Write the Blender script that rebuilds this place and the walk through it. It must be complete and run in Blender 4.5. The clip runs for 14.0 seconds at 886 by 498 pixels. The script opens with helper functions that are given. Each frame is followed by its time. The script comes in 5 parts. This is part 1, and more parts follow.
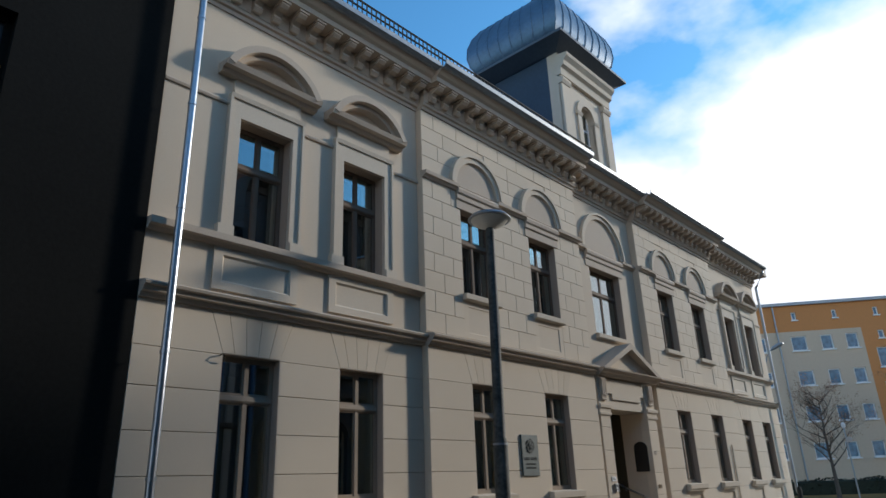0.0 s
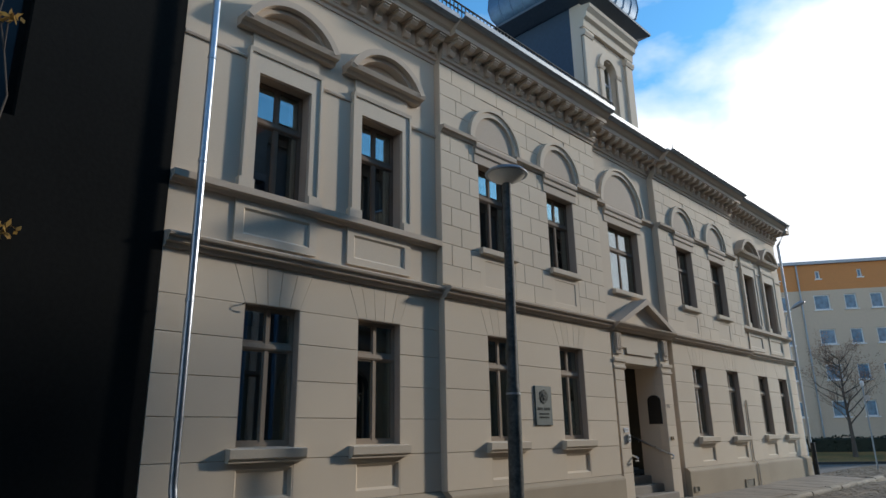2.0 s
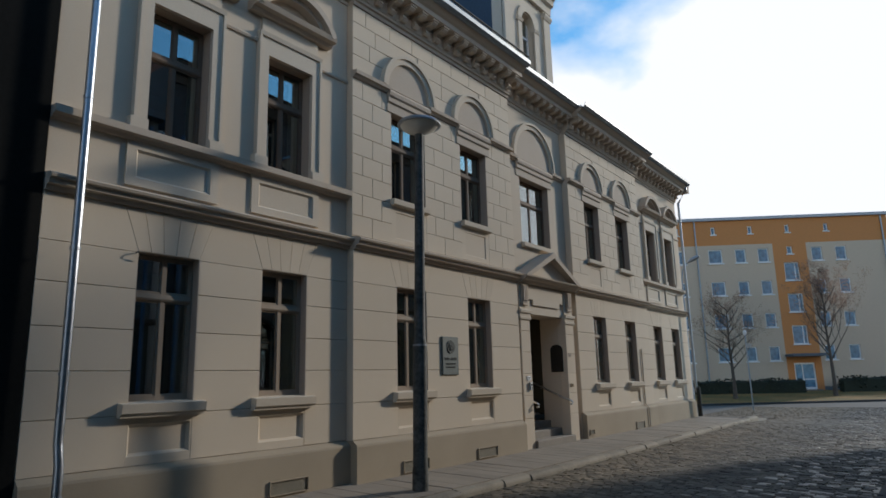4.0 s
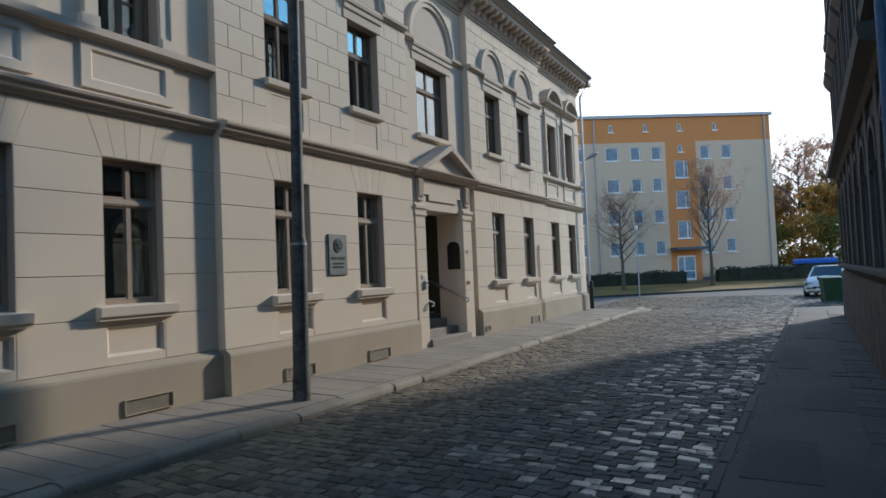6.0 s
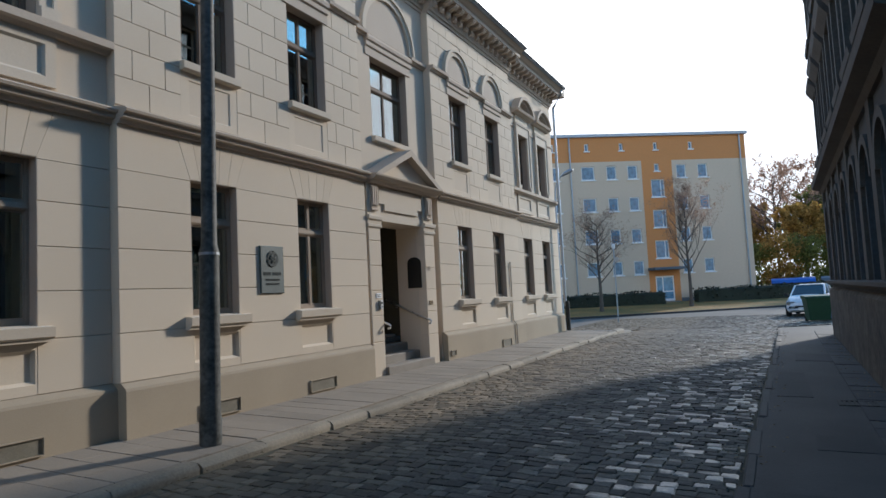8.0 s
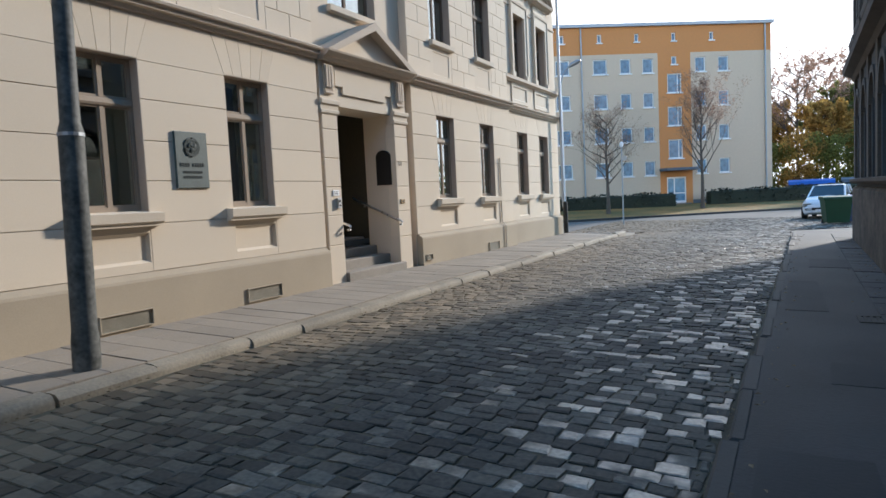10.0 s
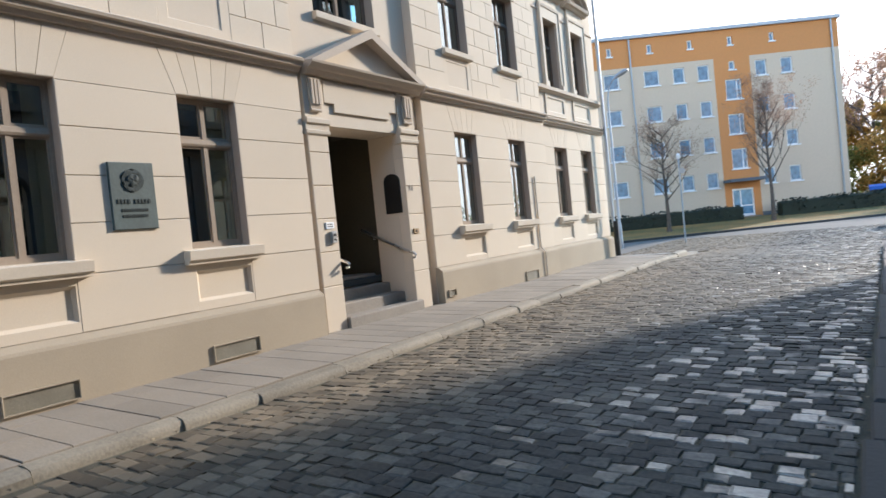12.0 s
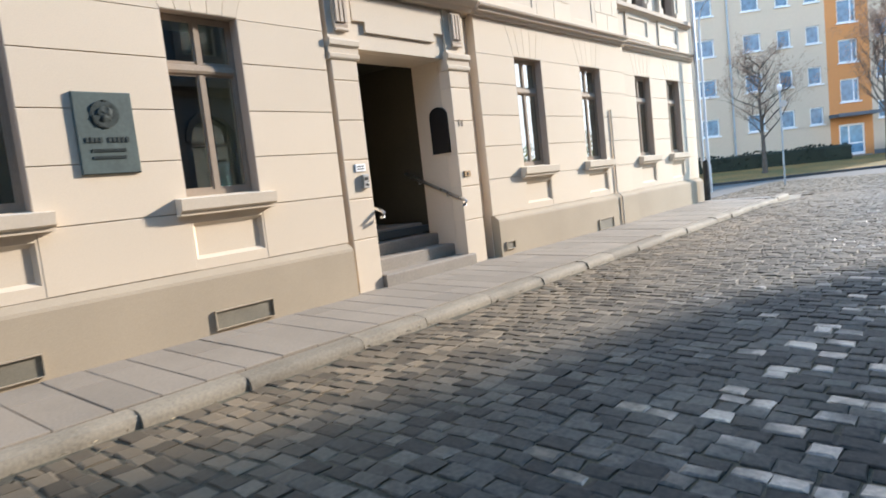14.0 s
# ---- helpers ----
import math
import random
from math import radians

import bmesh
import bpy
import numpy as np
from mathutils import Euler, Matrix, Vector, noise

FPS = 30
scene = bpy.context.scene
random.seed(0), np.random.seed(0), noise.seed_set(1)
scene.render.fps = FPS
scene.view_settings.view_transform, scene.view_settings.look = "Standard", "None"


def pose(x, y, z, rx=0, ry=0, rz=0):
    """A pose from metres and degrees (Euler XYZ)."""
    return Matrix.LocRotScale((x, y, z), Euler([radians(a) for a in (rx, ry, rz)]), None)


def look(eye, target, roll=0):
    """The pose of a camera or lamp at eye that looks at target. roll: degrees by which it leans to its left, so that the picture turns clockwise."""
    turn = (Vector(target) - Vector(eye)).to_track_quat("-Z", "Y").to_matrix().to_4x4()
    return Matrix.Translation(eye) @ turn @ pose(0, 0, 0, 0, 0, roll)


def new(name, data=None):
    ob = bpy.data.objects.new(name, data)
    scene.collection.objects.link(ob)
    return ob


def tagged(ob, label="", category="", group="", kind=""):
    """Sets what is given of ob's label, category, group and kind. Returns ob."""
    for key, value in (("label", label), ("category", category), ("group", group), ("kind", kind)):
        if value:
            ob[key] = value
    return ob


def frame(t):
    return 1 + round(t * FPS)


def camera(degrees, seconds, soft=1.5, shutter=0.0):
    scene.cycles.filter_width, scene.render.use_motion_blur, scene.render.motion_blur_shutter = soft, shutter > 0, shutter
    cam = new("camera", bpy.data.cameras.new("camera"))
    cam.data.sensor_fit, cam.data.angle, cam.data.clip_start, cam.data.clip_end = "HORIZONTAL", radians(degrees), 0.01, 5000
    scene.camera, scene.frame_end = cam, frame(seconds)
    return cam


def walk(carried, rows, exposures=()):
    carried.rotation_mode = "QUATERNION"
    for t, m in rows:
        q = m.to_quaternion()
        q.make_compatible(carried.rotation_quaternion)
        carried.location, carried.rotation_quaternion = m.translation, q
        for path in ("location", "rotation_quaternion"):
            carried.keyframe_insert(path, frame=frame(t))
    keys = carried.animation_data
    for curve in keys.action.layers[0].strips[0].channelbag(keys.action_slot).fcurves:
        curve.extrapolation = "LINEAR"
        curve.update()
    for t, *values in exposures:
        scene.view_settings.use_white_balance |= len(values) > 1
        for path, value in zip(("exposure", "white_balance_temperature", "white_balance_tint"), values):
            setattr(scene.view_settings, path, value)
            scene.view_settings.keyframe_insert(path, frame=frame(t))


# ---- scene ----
cam = camera(68.1, 14.0, soft=1.5, shutter=0.35)
PATH = [
    (0, (-0.442, 0.149, 1.451), (-1.703, 1.546, 2.131), -2.1),
    (0.5, (-0.288, 0.12, 1.366), (-1.537, 1.538, 2.023), -1.4),
    (1, (-0.38, 0.114, 1.406), (-1.693, 1.512, 1.972), -0.7),
    (1.5, (-0.326, 0.106, 1.407), (-1.666, 1.499, 1.922), -0.6),
    (2, (-0.301, 0.107, 1.381), (-1.64, 1.486, 1.934), -1.0),
    (4.5, (-0.266, 0.335, 1.465), (-1.407, 1.949, 1.769), -1.6),
    (5, (-0.381, 0.553, 1.451), (-1.498, 2.204, 1.62), -2.2),
    (5.5, (-0.516, 0.777, 1.527), (-1.511, 2.511, 1.598), -3.0),
    (6, (-0.61, 1.154, 1.499), (-1.568, 2.909, 1.576), -2.5),
    (6.5, (-0.715, 1.498, 1.405), (-1.555, 3.304, 1.584), -2.1),
    (7, (-0.84, 1.849, 1.409), (-1.585, 3.697, 1.581), -3.8),
    (7.5, (-0.872, 2.207, 1.354), (-1.789, 3.979, 1.491), -3.3),
    (8, (-0.942, 2.6, 1.387), (-1.838, 4.382, 1.532), -2.9),
    (8.5, (-0.952, 2.97, 1.351), (-1.846, 4.759, 1.398), -4.8),
    (11, (-0.972, 5.172, 1.256), (-1.935, 6.917, 1.081), -1.2),
    (11.5, (-1.043, 5.605, 1.259), (-2.106, 7.298, 1.193), -4.0),
    (12, (-1.169, 6.067, 1.218), (-2.268, 7.737, 1.166), -5.8),
    (12.5, (-1.258, 6.48, 1.263), (-2.66, 7.899, 1.12), -5.9),
    (13, (-1.267, 6.815, 1.406), (-2.546, 8.336, 1.183), -2.6),
    (13.5, (-1.47, 7.17, 1.181), (-2.835, 8.606, 0.91), -7.2),
    (14, (-1.72, 7.461, 1.151), (-3.014, 8.974, 0.959), -6.4),
]
LIGHT = [(0.0, -0.82, 6150, 10), (0.5, -1.10, 6150, 10), (1.0, -1.12, 6200, 10), (1.5, -0.88, 6200, 10), (2.2, -0.80, 6200, 10), (4.5, -1.05, 6300, 10), (5.2, -1.0, 6200, 10), (5.7, -0.78, 6100, 10), (6.0, -0.46, 6050, 10), (6.5, -0.16, 5900, 9), (7.3, -0.28, 5900, 10), (8.5, -0.45, 6100, 11), (11.0, 0.52, 6200, 12), (12.5, 0.52, 6350, 13), (13.5, 0.56, 6400, 13), (14.0, 0.86, 6350, 13)]
walk(cam, [(t, look(eye, target, roll)) for t, eye, target, roll in PATH], LIGHT)

# ---- sky and sun ----
SUN_EL, SUN_AZ = radians(20), math.atan2(0.353, 0.936)   # azimuth from +y towards +x
sun_way = Vector((math.sin(SUN_AZ) * math.cos(SUN_EL), math.cos(SUN_AZ) * math.cos(SUN_EL), math.sin(SUN_EL)))
world = bpy.data.worlds.new("sky")
scene.world = world
world.use_nodes = True
wn, wl = world.node_tree.nodes, world.node_tree.links
bg = wn["Background"]
sky = wn.new("ShaderNodeTexSky")
sky.sky_type, sky.sun_disc = "NISHITA", False
sky.air_density, sky.dust_density, sky.ozone_density = 1.0, 0.4, 2.5
sky.sun_elevation, sky.sun_rotation = SUN_EL, SUN_AZ
wc = wn.new("ShaderNodeTexCoord")
wm = wn.new("ShaderNodeMapping")
wm.inputs["Scale"].default_value = (1.0, 1.0, 1.7)
wnoise = wn.new("ShaderNodeTexNoise")
wnoise.inputs["Scale"].default_value, wnoise.inputs["Detail"].default_value = 2.3, 7
wramp = wn.new("ShaderNodeValToRGB")
wramp.color_ramp.elements[0].position, wramp.color_ramp.elements[1].position = 0.48, 0.60
wmix = wn.new("ShaderNodeMix")
wmix.data_type = "RGBA"
wmix.inputs["B"].default_value = (13.5, 13.7, 14.0, 1)
wl.new(wc.outputs["Generated"], wm.inputs["Vector"])
wl.new(wm.outputs["Vector"], wnoise.inputs["Vector"])
wsep = wn.new("ShaderNodeSeparateXYZ")      # clouds gather towards the horizon
wl.new(wc.outputs["Generated"], wsep.inputs["Vector"])
wlow = wn.new("ShaderNodeMapRange")
wlow.inputs["From Min"].default_value, wlow.inputs["From Max"].default_value = 0.30, 0.62
wlow.inputs["To Min"].default_value, wlow.inputs["To Max"].default_value = 0.06, -0.24
wl.new(wsep.outputs["Z"], wlow.inputs["Value"])
wsum = wn.new("ShaderNodeMath")
wl.new(wnoise.outputs["Fac"], wsum.inputs[0]), wl.new(wlow.outputs["Result"], wsum.inputs[1])
wdot = wn.new("ShaderNodeVectorMath")       # and bank up beyond the street's end
wdot.operation = "DOT_PRODUCT"
wdot.inputs[1].default_value = (-0.30, 0.95, 0.0)
wl.new(wc.outputs["Generated"], wdot.inputs[0])
wbank = wn.new("ShaderNodeMapRange")
wbank.inputs["From Min"].default_value, wbank.inputs["From Max"].default_value = 0.30, 0.85
wbank.inputs["To Min"].default_value, wbank.inputs["To Max"].default_value = 0.0, 0.26
wl.new(wdot.outputs["Value"], wbank.inputs["Value"])
wall_ = wn.new("ShaderNodeMath")
wl.new(wsum.outputs["Value"], wall_.inputs[0]), wl.new(wbank.outputs["Result"], wall_.inputs[1])
wl.new(wall_.outputs["Value"], wramp.inputs["Fac"])
wl.new(wramp.outputs["Color"], wmix.inputs["Factor"])
wblue = wn.new("ShaderNodeMix")
wblue.data_type, wblue.blend_type = "RGBA", "MULTIPLY"
wblue.inputs["Factor"].default_value = 1.0
wblue.inputs["B"].default_value = (1.35, 2.5, 2.8, 1)
wl.new(sky.outputs["Color"], wblue.inputs["A"])
wl.new(wblue.outputs["Result"], wmix.inputs["A"])
wl.new(wmix.outputs["Result"], bg.inputs["Color"])
bg.inputs["Strength"].default_value = 0.15
sun = new("sun", bpy.data.lights.new("sun", "SUN"))
sun.data.energy, sun.data.angle, sun.data.color = 5.0, radians(3.5), (1.0, 0.92, 0.80)
sun.matrix_world = look(sun_way * 60, (0, 0, 0))


# ---- materials ----
def mat(name, base, rough=0.7, var=0.15, big=0.5, fine=18.0, bump=0.15, metal=0.0, tint=None, per="", spread=0.0, spec=0.5, dist=0.01):
    """Two scales of noise on a base colour, with a fine relief; per: 'object' or 'island' varies it piece by piece."""
    m = bpy.data.materials.new(name)
    m.use_nodes = True
    n, l = m.node_tree.nodes, m.node_tree.links
    p = n["Principled BSDF"]
    p.inputs["Roughness"].default_value, p.inputs["Metallic"].default_value = rough, metal
    p.inputs["Specular IOR Level"].default_value = spec
    tc = n.new("ShaderNodeTexCoord")
    a, b = n.new("ShaderNodeTexNoise"), n.new("ShaderNodeTexNoise")
    a.inputs["Scale"].default_value, a.inputs["Detail"].default_value = big, 5
    b.inputs["Scale"].default_value, b.inputs["Detail"].default_value = fine, 8
    for q in (a, b):
        l.new(tc.outputs["Object"], q.inputs["Vector"])
    add = n.new("ShaderNodeMath")
    add.operation = "ADD"
    l.new(a.outputs["Fac"], add.inputs[0]), l.new(b.outputs["Fac"], add.inputs[1])
    rng = n.new("ShaderNodeMapRange")
    rng.inputs["From Min"].default_value, rng.inputs["From Max"].default_value = 0.65, 1.35
    l.new(add.outputs["Value"], rng.inputs["Value"])
    mix = n.new("ShaderNodeMix")
    mix.data_type = "RGBA"
    dark = [c * (1 - var) for c in base]
    light = [min(1, c * (1 + var)) for c in (tint or base)]
    mix.inputs["A"].default_value, mix.inputs["B"].default_value = (*dark, 1), (*light, 1)
    l.new(rng.outputs["Result"], mix.inputs["Factor"])
    out = mix.outputs["Result"]
    if per:
        src = n.new("ShaderNodeObjectInfo") if per == "object" else n.new("ShaderNodeNewGeometry")
        r = src.outputs["Random"] if per == "object" else src.outputs["Random Per Island"]
        mr = n.new("ShaderNodeMapRange")
        mr.inputs["To Min"].default_value, mr.inputs["To Max"].default_value = 1 - spread, 1 + spread
        l.new(r, mr.inputs["Value"])
        shade = mr.outputs["Result"]
        if name.startswith("granite_sett"):             # sky sheen painted as paler colour on worn stones, most towards the far side
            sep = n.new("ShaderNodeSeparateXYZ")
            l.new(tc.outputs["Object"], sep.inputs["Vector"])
            sheen_side, patch = n.new("ShaderNodeMapRange"), n.new("ShaderNodeTexNoise")
            sheen_side.inputs["From Min"].default_value, sheen_side.inputs["From Max"].default_value = -4.9, -1.9
            sheen_side.inputs["To Min"].default_value, sheen_side.inputs["To Max"].default_value = -0.42, 0.12
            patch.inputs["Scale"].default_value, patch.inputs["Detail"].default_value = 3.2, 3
            l.new(sep.outputs["X"], sheen_side.inputs["Value"]), l.new(tc.outputs["Object"], patch.inputs["Vector"])
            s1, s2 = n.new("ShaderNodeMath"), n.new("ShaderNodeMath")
            l.new(sheen_side.outputs["Result"], s1.inputs[0]), l.new(patch.outputs["Fac"], s1.inputs[1])
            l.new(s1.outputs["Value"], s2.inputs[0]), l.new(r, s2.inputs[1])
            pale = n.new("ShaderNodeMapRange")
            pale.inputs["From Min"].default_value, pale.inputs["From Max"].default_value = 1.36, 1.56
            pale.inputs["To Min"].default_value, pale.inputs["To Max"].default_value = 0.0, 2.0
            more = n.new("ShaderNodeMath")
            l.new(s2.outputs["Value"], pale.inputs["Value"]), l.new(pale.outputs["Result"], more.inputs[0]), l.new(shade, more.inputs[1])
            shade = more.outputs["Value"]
            dusty, soil = n.new("ShaderNodeMapRange"), n.new("ShaderNodeMix")   # sandy dust along the sunny kerb
            dusty.inputs["From Min"].default_value, dusty.inputs["From Max"].default_value = -3.6, -5.3
            dusty.inputs["To Min"].default_value, dusty.inputs["To Max"].default_value = 0.0, 0.85
            soil.data_type = "RGBA"
            soil.inputs["B"].default_value = (0.175, 0.130, 0.080, 1)
            l.new(sep.outputs["X"], dusty.inputs["Value"]), l.new(dusty.outputs["Result"], soil.inputs["Factor"])
            l.new(out, soil.inputs["A"])
            out = soil.outputs["Result"]
        mul = n.new("ShaderNodeMix")
        mul.data_type, mul.blend_type = "RGBA", "MULTIPLY"
        mul.inputs["Factor"].default_value = 1
        l.new(out, mul.inputs["A"]), l.new(shade, mul.inputs["B"])
        out = mul.outputs["Result"]
    l.new(out, p.inputs["Base Color"])
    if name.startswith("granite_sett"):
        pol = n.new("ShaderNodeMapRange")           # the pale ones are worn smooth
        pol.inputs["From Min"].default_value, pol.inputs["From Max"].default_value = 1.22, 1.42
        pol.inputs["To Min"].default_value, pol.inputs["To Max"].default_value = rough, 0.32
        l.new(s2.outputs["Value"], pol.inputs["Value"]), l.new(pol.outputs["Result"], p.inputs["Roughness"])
    rr = n.new("ShaderNodeMapRange")
    rr.inputs["To Min"].default_value, rr.inputs["To Max"].default_value = max(0.02, rough - 0.1), min(1, rough + 0.1)
    l.new(b.outputs["Fac"], rr.inputs["Value"])
    if not name.startswith("granite_sett"):
        l.new(rr.outputs["Result"], p.inputs["Roughness"])
    if bump:
        bp = n.new("ShaderNodeBump")
        bp.inputs["Strength"].default_value, bp.inputs["Distance"].default_value = bump, dist
        l.new(b.outputs["Fac"], bp.inputs["Height"]), l.new(bp.outputs["Normal"], p.inputs["Normal"])
    return m


# tone darkens the rooms behind: part of their gloom is in the tint
def glass(name, tone=(0.30, 0.46, 0.48)):
    m = bpy.data.materials.new(name)
    m.use_nodes = True
    p = m.node_tree.nodes["Principled BSDF"]
    p.inputs["Base Color"].default_value = (*tone, 1)
    p.inputs["Roughness"].default_value, p.inputs["Transmission Weight"].default_value, p.inputs["IOR"].default_value = 0.01, 1.0, 2.8
    return m


STUCCO = mat("cream_stucco", (0.62, 0.515, 0.395), 0.9, 0.06, 0.35, 90, 0.06)
BLOCK = mat("cream_stucco_block", (0.64, 0.535, 0.41), 0.9, 0.06, 0.4, 90, 0.06, per="object", spread=0.035)
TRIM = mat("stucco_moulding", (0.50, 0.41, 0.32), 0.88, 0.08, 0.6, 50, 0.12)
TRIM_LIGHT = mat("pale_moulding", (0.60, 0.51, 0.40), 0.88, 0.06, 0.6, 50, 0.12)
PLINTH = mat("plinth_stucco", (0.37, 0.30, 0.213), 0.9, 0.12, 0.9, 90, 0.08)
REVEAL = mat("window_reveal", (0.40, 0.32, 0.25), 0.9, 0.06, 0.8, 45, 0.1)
WOOD = mat("painted_window_wood", (0.33, 0.26, 0.195), 0.75, 0.12, 2.0, 40, 0.1, spec=0.2)
# darker copy of the window wood, upper-floor shade put into its colour
WOOD_UP = mat("shaded_window_wood", (0.17, 0.125, 0.092), 0.75, 0.15, 2.0, 40, 0.1, spec=0.2)
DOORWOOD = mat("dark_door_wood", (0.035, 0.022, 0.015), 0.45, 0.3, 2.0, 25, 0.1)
GLASS = glass("window_glass")
# blue base colour stands in for the sky mirrored in far panes
FARGLASS = mat("sky_blue_far_glass", (0.11, 0.22, 0.32), 0.12, 0.6, 0.35, 3, 0)
# near-black plaster: the gloom of unlit rooms is put into the colour
ROOM = mat("unlit_room_plaster", (0.05, 0.058, 0.058), 0.9, 0.1, 1, 20, 0)
CURTAIN = mat("red_brown_curtain", (0.22, 0.07, 0.04), 0.9, 0.2, 3, 20, 0.1)
STONE = mat("grey_step_stone", (0.25, 0.215, 0.175), 0.8, 0.2, 2, 40, 0.3)
SLATE = mat("blue_grey_slate", (0.075, 0.095, 0.12), 0.55, 0.2, 1.0, 14, 0.2)
ZINC = mat("zinc_sheet", (0.33, 0.36, 0.39), 0.5, 0.12, 2, 10, 0.05, metal=0.85)
DOME = mat("dome_zinc", (0.10, 0.165, 0.245), 0.4, 0.2, 1.5, 10, 0.08, metal=0.4)
TOWERSKIN = mat("blue_grey_tower_sheet", (0.05, 0.078, 0.115), 0.7, 0.15, 1.0, 14, 0.1, spec=0.2)
DULLZINC = mat("dull_gutter_zinc", (0.27, 0.29, 0.31), 0.5, 0.2, 2, 12, 0.08, metal=0.6)
BRASS = mat("tarnished_brass", (0.22, 0.15, 0.08), 0.45, 0.2, 4, 30, 0.05, metal=0.7)
PIPE = mat("galvanised_pipe", (0.40, 0.43, 0.47), 0.36, 0.12, 2, 12, 0.05, metal=0.9)
BLUEPIPE = mat("blue_painted_pipe", (0.07, 0.14, 0.25), 0.5, 0.2, 2, 12, 0.1)
IRON = mat("dark_cast_iron", (0.024, 0.025, 0.023), 0.7, 0.35, 3, 30, 0.2, tint=(0.05, 0.047, 0.04), spec=0.25)
STEEL = mat("brushed_steel", (0.6, 0.6, 0.6), 0.3, 0.08, 3, 30, 0.05, metal=1.0)
BRONZE = mat("green_bronze", (0.06, 0.085, 0.08), 0.55, 0.2, 3, 30, 0.15)
RELIEF = mat("dark_bronze", (0.035, 0.045, 0.042), 0.7, 0.4, 8, 30, 0.3, spec=0.25)
BLACK = mat("black_plate", (0.012, 0.011, 0.011), 0.4, 0.2, 3, 30, 0.05)
GRILLE = mat("vent_grille", (0.23, 0.205, 0.155), 0.6, 0.2, 3, 60, 0.2)
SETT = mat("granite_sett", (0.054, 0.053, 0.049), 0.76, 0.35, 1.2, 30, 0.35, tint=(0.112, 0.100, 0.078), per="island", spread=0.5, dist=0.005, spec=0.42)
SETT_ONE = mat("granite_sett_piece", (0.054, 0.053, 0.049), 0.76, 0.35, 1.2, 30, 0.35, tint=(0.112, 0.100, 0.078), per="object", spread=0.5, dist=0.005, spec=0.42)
JOINT = mat("sandy_joint", (0.070, 0.060, 0.045), 0.95, 0.4, 1.5, 60, 0.5, tint=(0.105, 0.090, 0.055))
SLAB = mat("pavement_slab", (0.262, 0.218, 0.168), 0.88, 0.16, 1.2, 45, 0.25, per="object", spread=0.09)
KERB = mat("granite_kerb", (0.235, 0.198, 0.145), 0.82, 0.3, 2, 40, 0.35, per="object", spread=0.15)
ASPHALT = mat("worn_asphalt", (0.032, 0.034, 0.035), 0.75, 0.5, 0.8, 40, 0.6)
GREY_GROUND = mat("dusty_ground", (0.135, 0.122, 0.105), 0.9, 0.2, 0.3, 25, 0.3)
# near-black wall: the neighbour's deep shade is put into the colour
SHADE_STUCCO = mat("shade_dark_stucco", (0.011, 0.011, 0.010), 0.95, 0.3, 0.6, 20, 0.2, spec=0.1)
OLDWALL = mat("weathered_grey_stucco", (0.072, 0.076, 0.082), 0.9, 0.3, 0.7, 18, 0.25)
OLDTRIM = mat("weathered_brown_stone", (0.095, 0.08, 0.068), 0.9, 0.3, 1.2, 18, 0.3)
OLDBASE = mat("stained_base_stone", (0.04, 0.034, 0.029), 0.9, 0.6, 1.8, 9, 0.5, tint=(0.10, 0.082, 0.064))
PALEWALL = mat("pale_grey_stucco", (0.17, 0.18, 0.185), 0.9, 0.12, 0.6, 25, 0.15)
GREENWALL = mat("dull_green_grey_stucco", (0.085, 0.095, 0.082), 0.9, 0.15, 0.6, 25, 0.2)
APT = mat("apartment_cream_render", (0.61, 0.475, 0.35), 0.9, 0.05, 0.1, 6, 0.05)
APT_O = mat("apartment_orange_render", (0.60, 0.25, 0.085), 0.9, 0.06, 0.1, 6, 0.05)
APT_SOCLE = mat("apartment_base_render", (0.16, 0.17, 0.18), 0.9, 0.1, 0.3, 6, 0.05)
WHITE = mat("white_plastic_frame", (0.80, 0.80, 0.80), 0.45, 0.03, 1, 20, 0)
CARPAINT = mat("white_car_paint", (0.68, 0.70, 0.72), 0.25, 0.03, 2, 20, 0)
RUBBER = mat("black_rubber", (0.02, 0.02, 0.02), 0.8, 0.2, 5, 40, 0.1)
BIN_G = mat("green_bin_plastic", (0.012, 0.06, 0.026), 0.45, 0.15, 3, 20, 0.05)
BIN_B = mat("blue_bin_plastic", (0.015, 0.08, 0.26), 0.45, 0.15, 3, 20, 0.05)
BARK = mat("tree_bark", (0.10, 0.078, 0.062), 0.9, 0.3, 4, 30, 0.3)


def leafy(m):
    """Lets part of the light through thin leaves."""
    n, l = m.node_tree.nodes, m.node_tree.links
    p, o = n["Principled BSDF"], n["Material Output"]
    tr, mx = n.new("ShaderNodeBsdfTranslucent"), n.new("ShaderNodeMixShader")
    l.new(p.inputs["Base Color"].links[0].from_socket, tr.inputs["Color"])
    mx.inputs["Fac"].default_value = 0.55
    l.new(p.outputs["BSDF"], mx.inputs[1]), l.new(tr.outputs["BSDF"], mx.inputs[2]), l.new(mx.outputs["Shader"], o.inputs["Surface"])
    return m


LEAF_R = leafy(mat("rusty_leaves", (0.36, 0.22, 0.15), 0.8, 0.3, 2, 10, 0, per="island", spread=0.4))
LEAF_O = leafy(mat("yellow_orange_leaves", (0.46, 0.28, 0.075), 0.8, 0.3, 0.6, 10, 0, per="island", spread=0.45))
LEAF_G = leafy(mat("olive_leaves", (0.21, 0.22, 0.06), 0.8, 0.3, 0.6, 10, 0, per="island", spread=0.45))
HEDGE = mat("dark_hedge_leaves", (0.014, 0.02, 0.01), 0.8, 0.3, 1, 10, 0, per="island", spread=0.5)
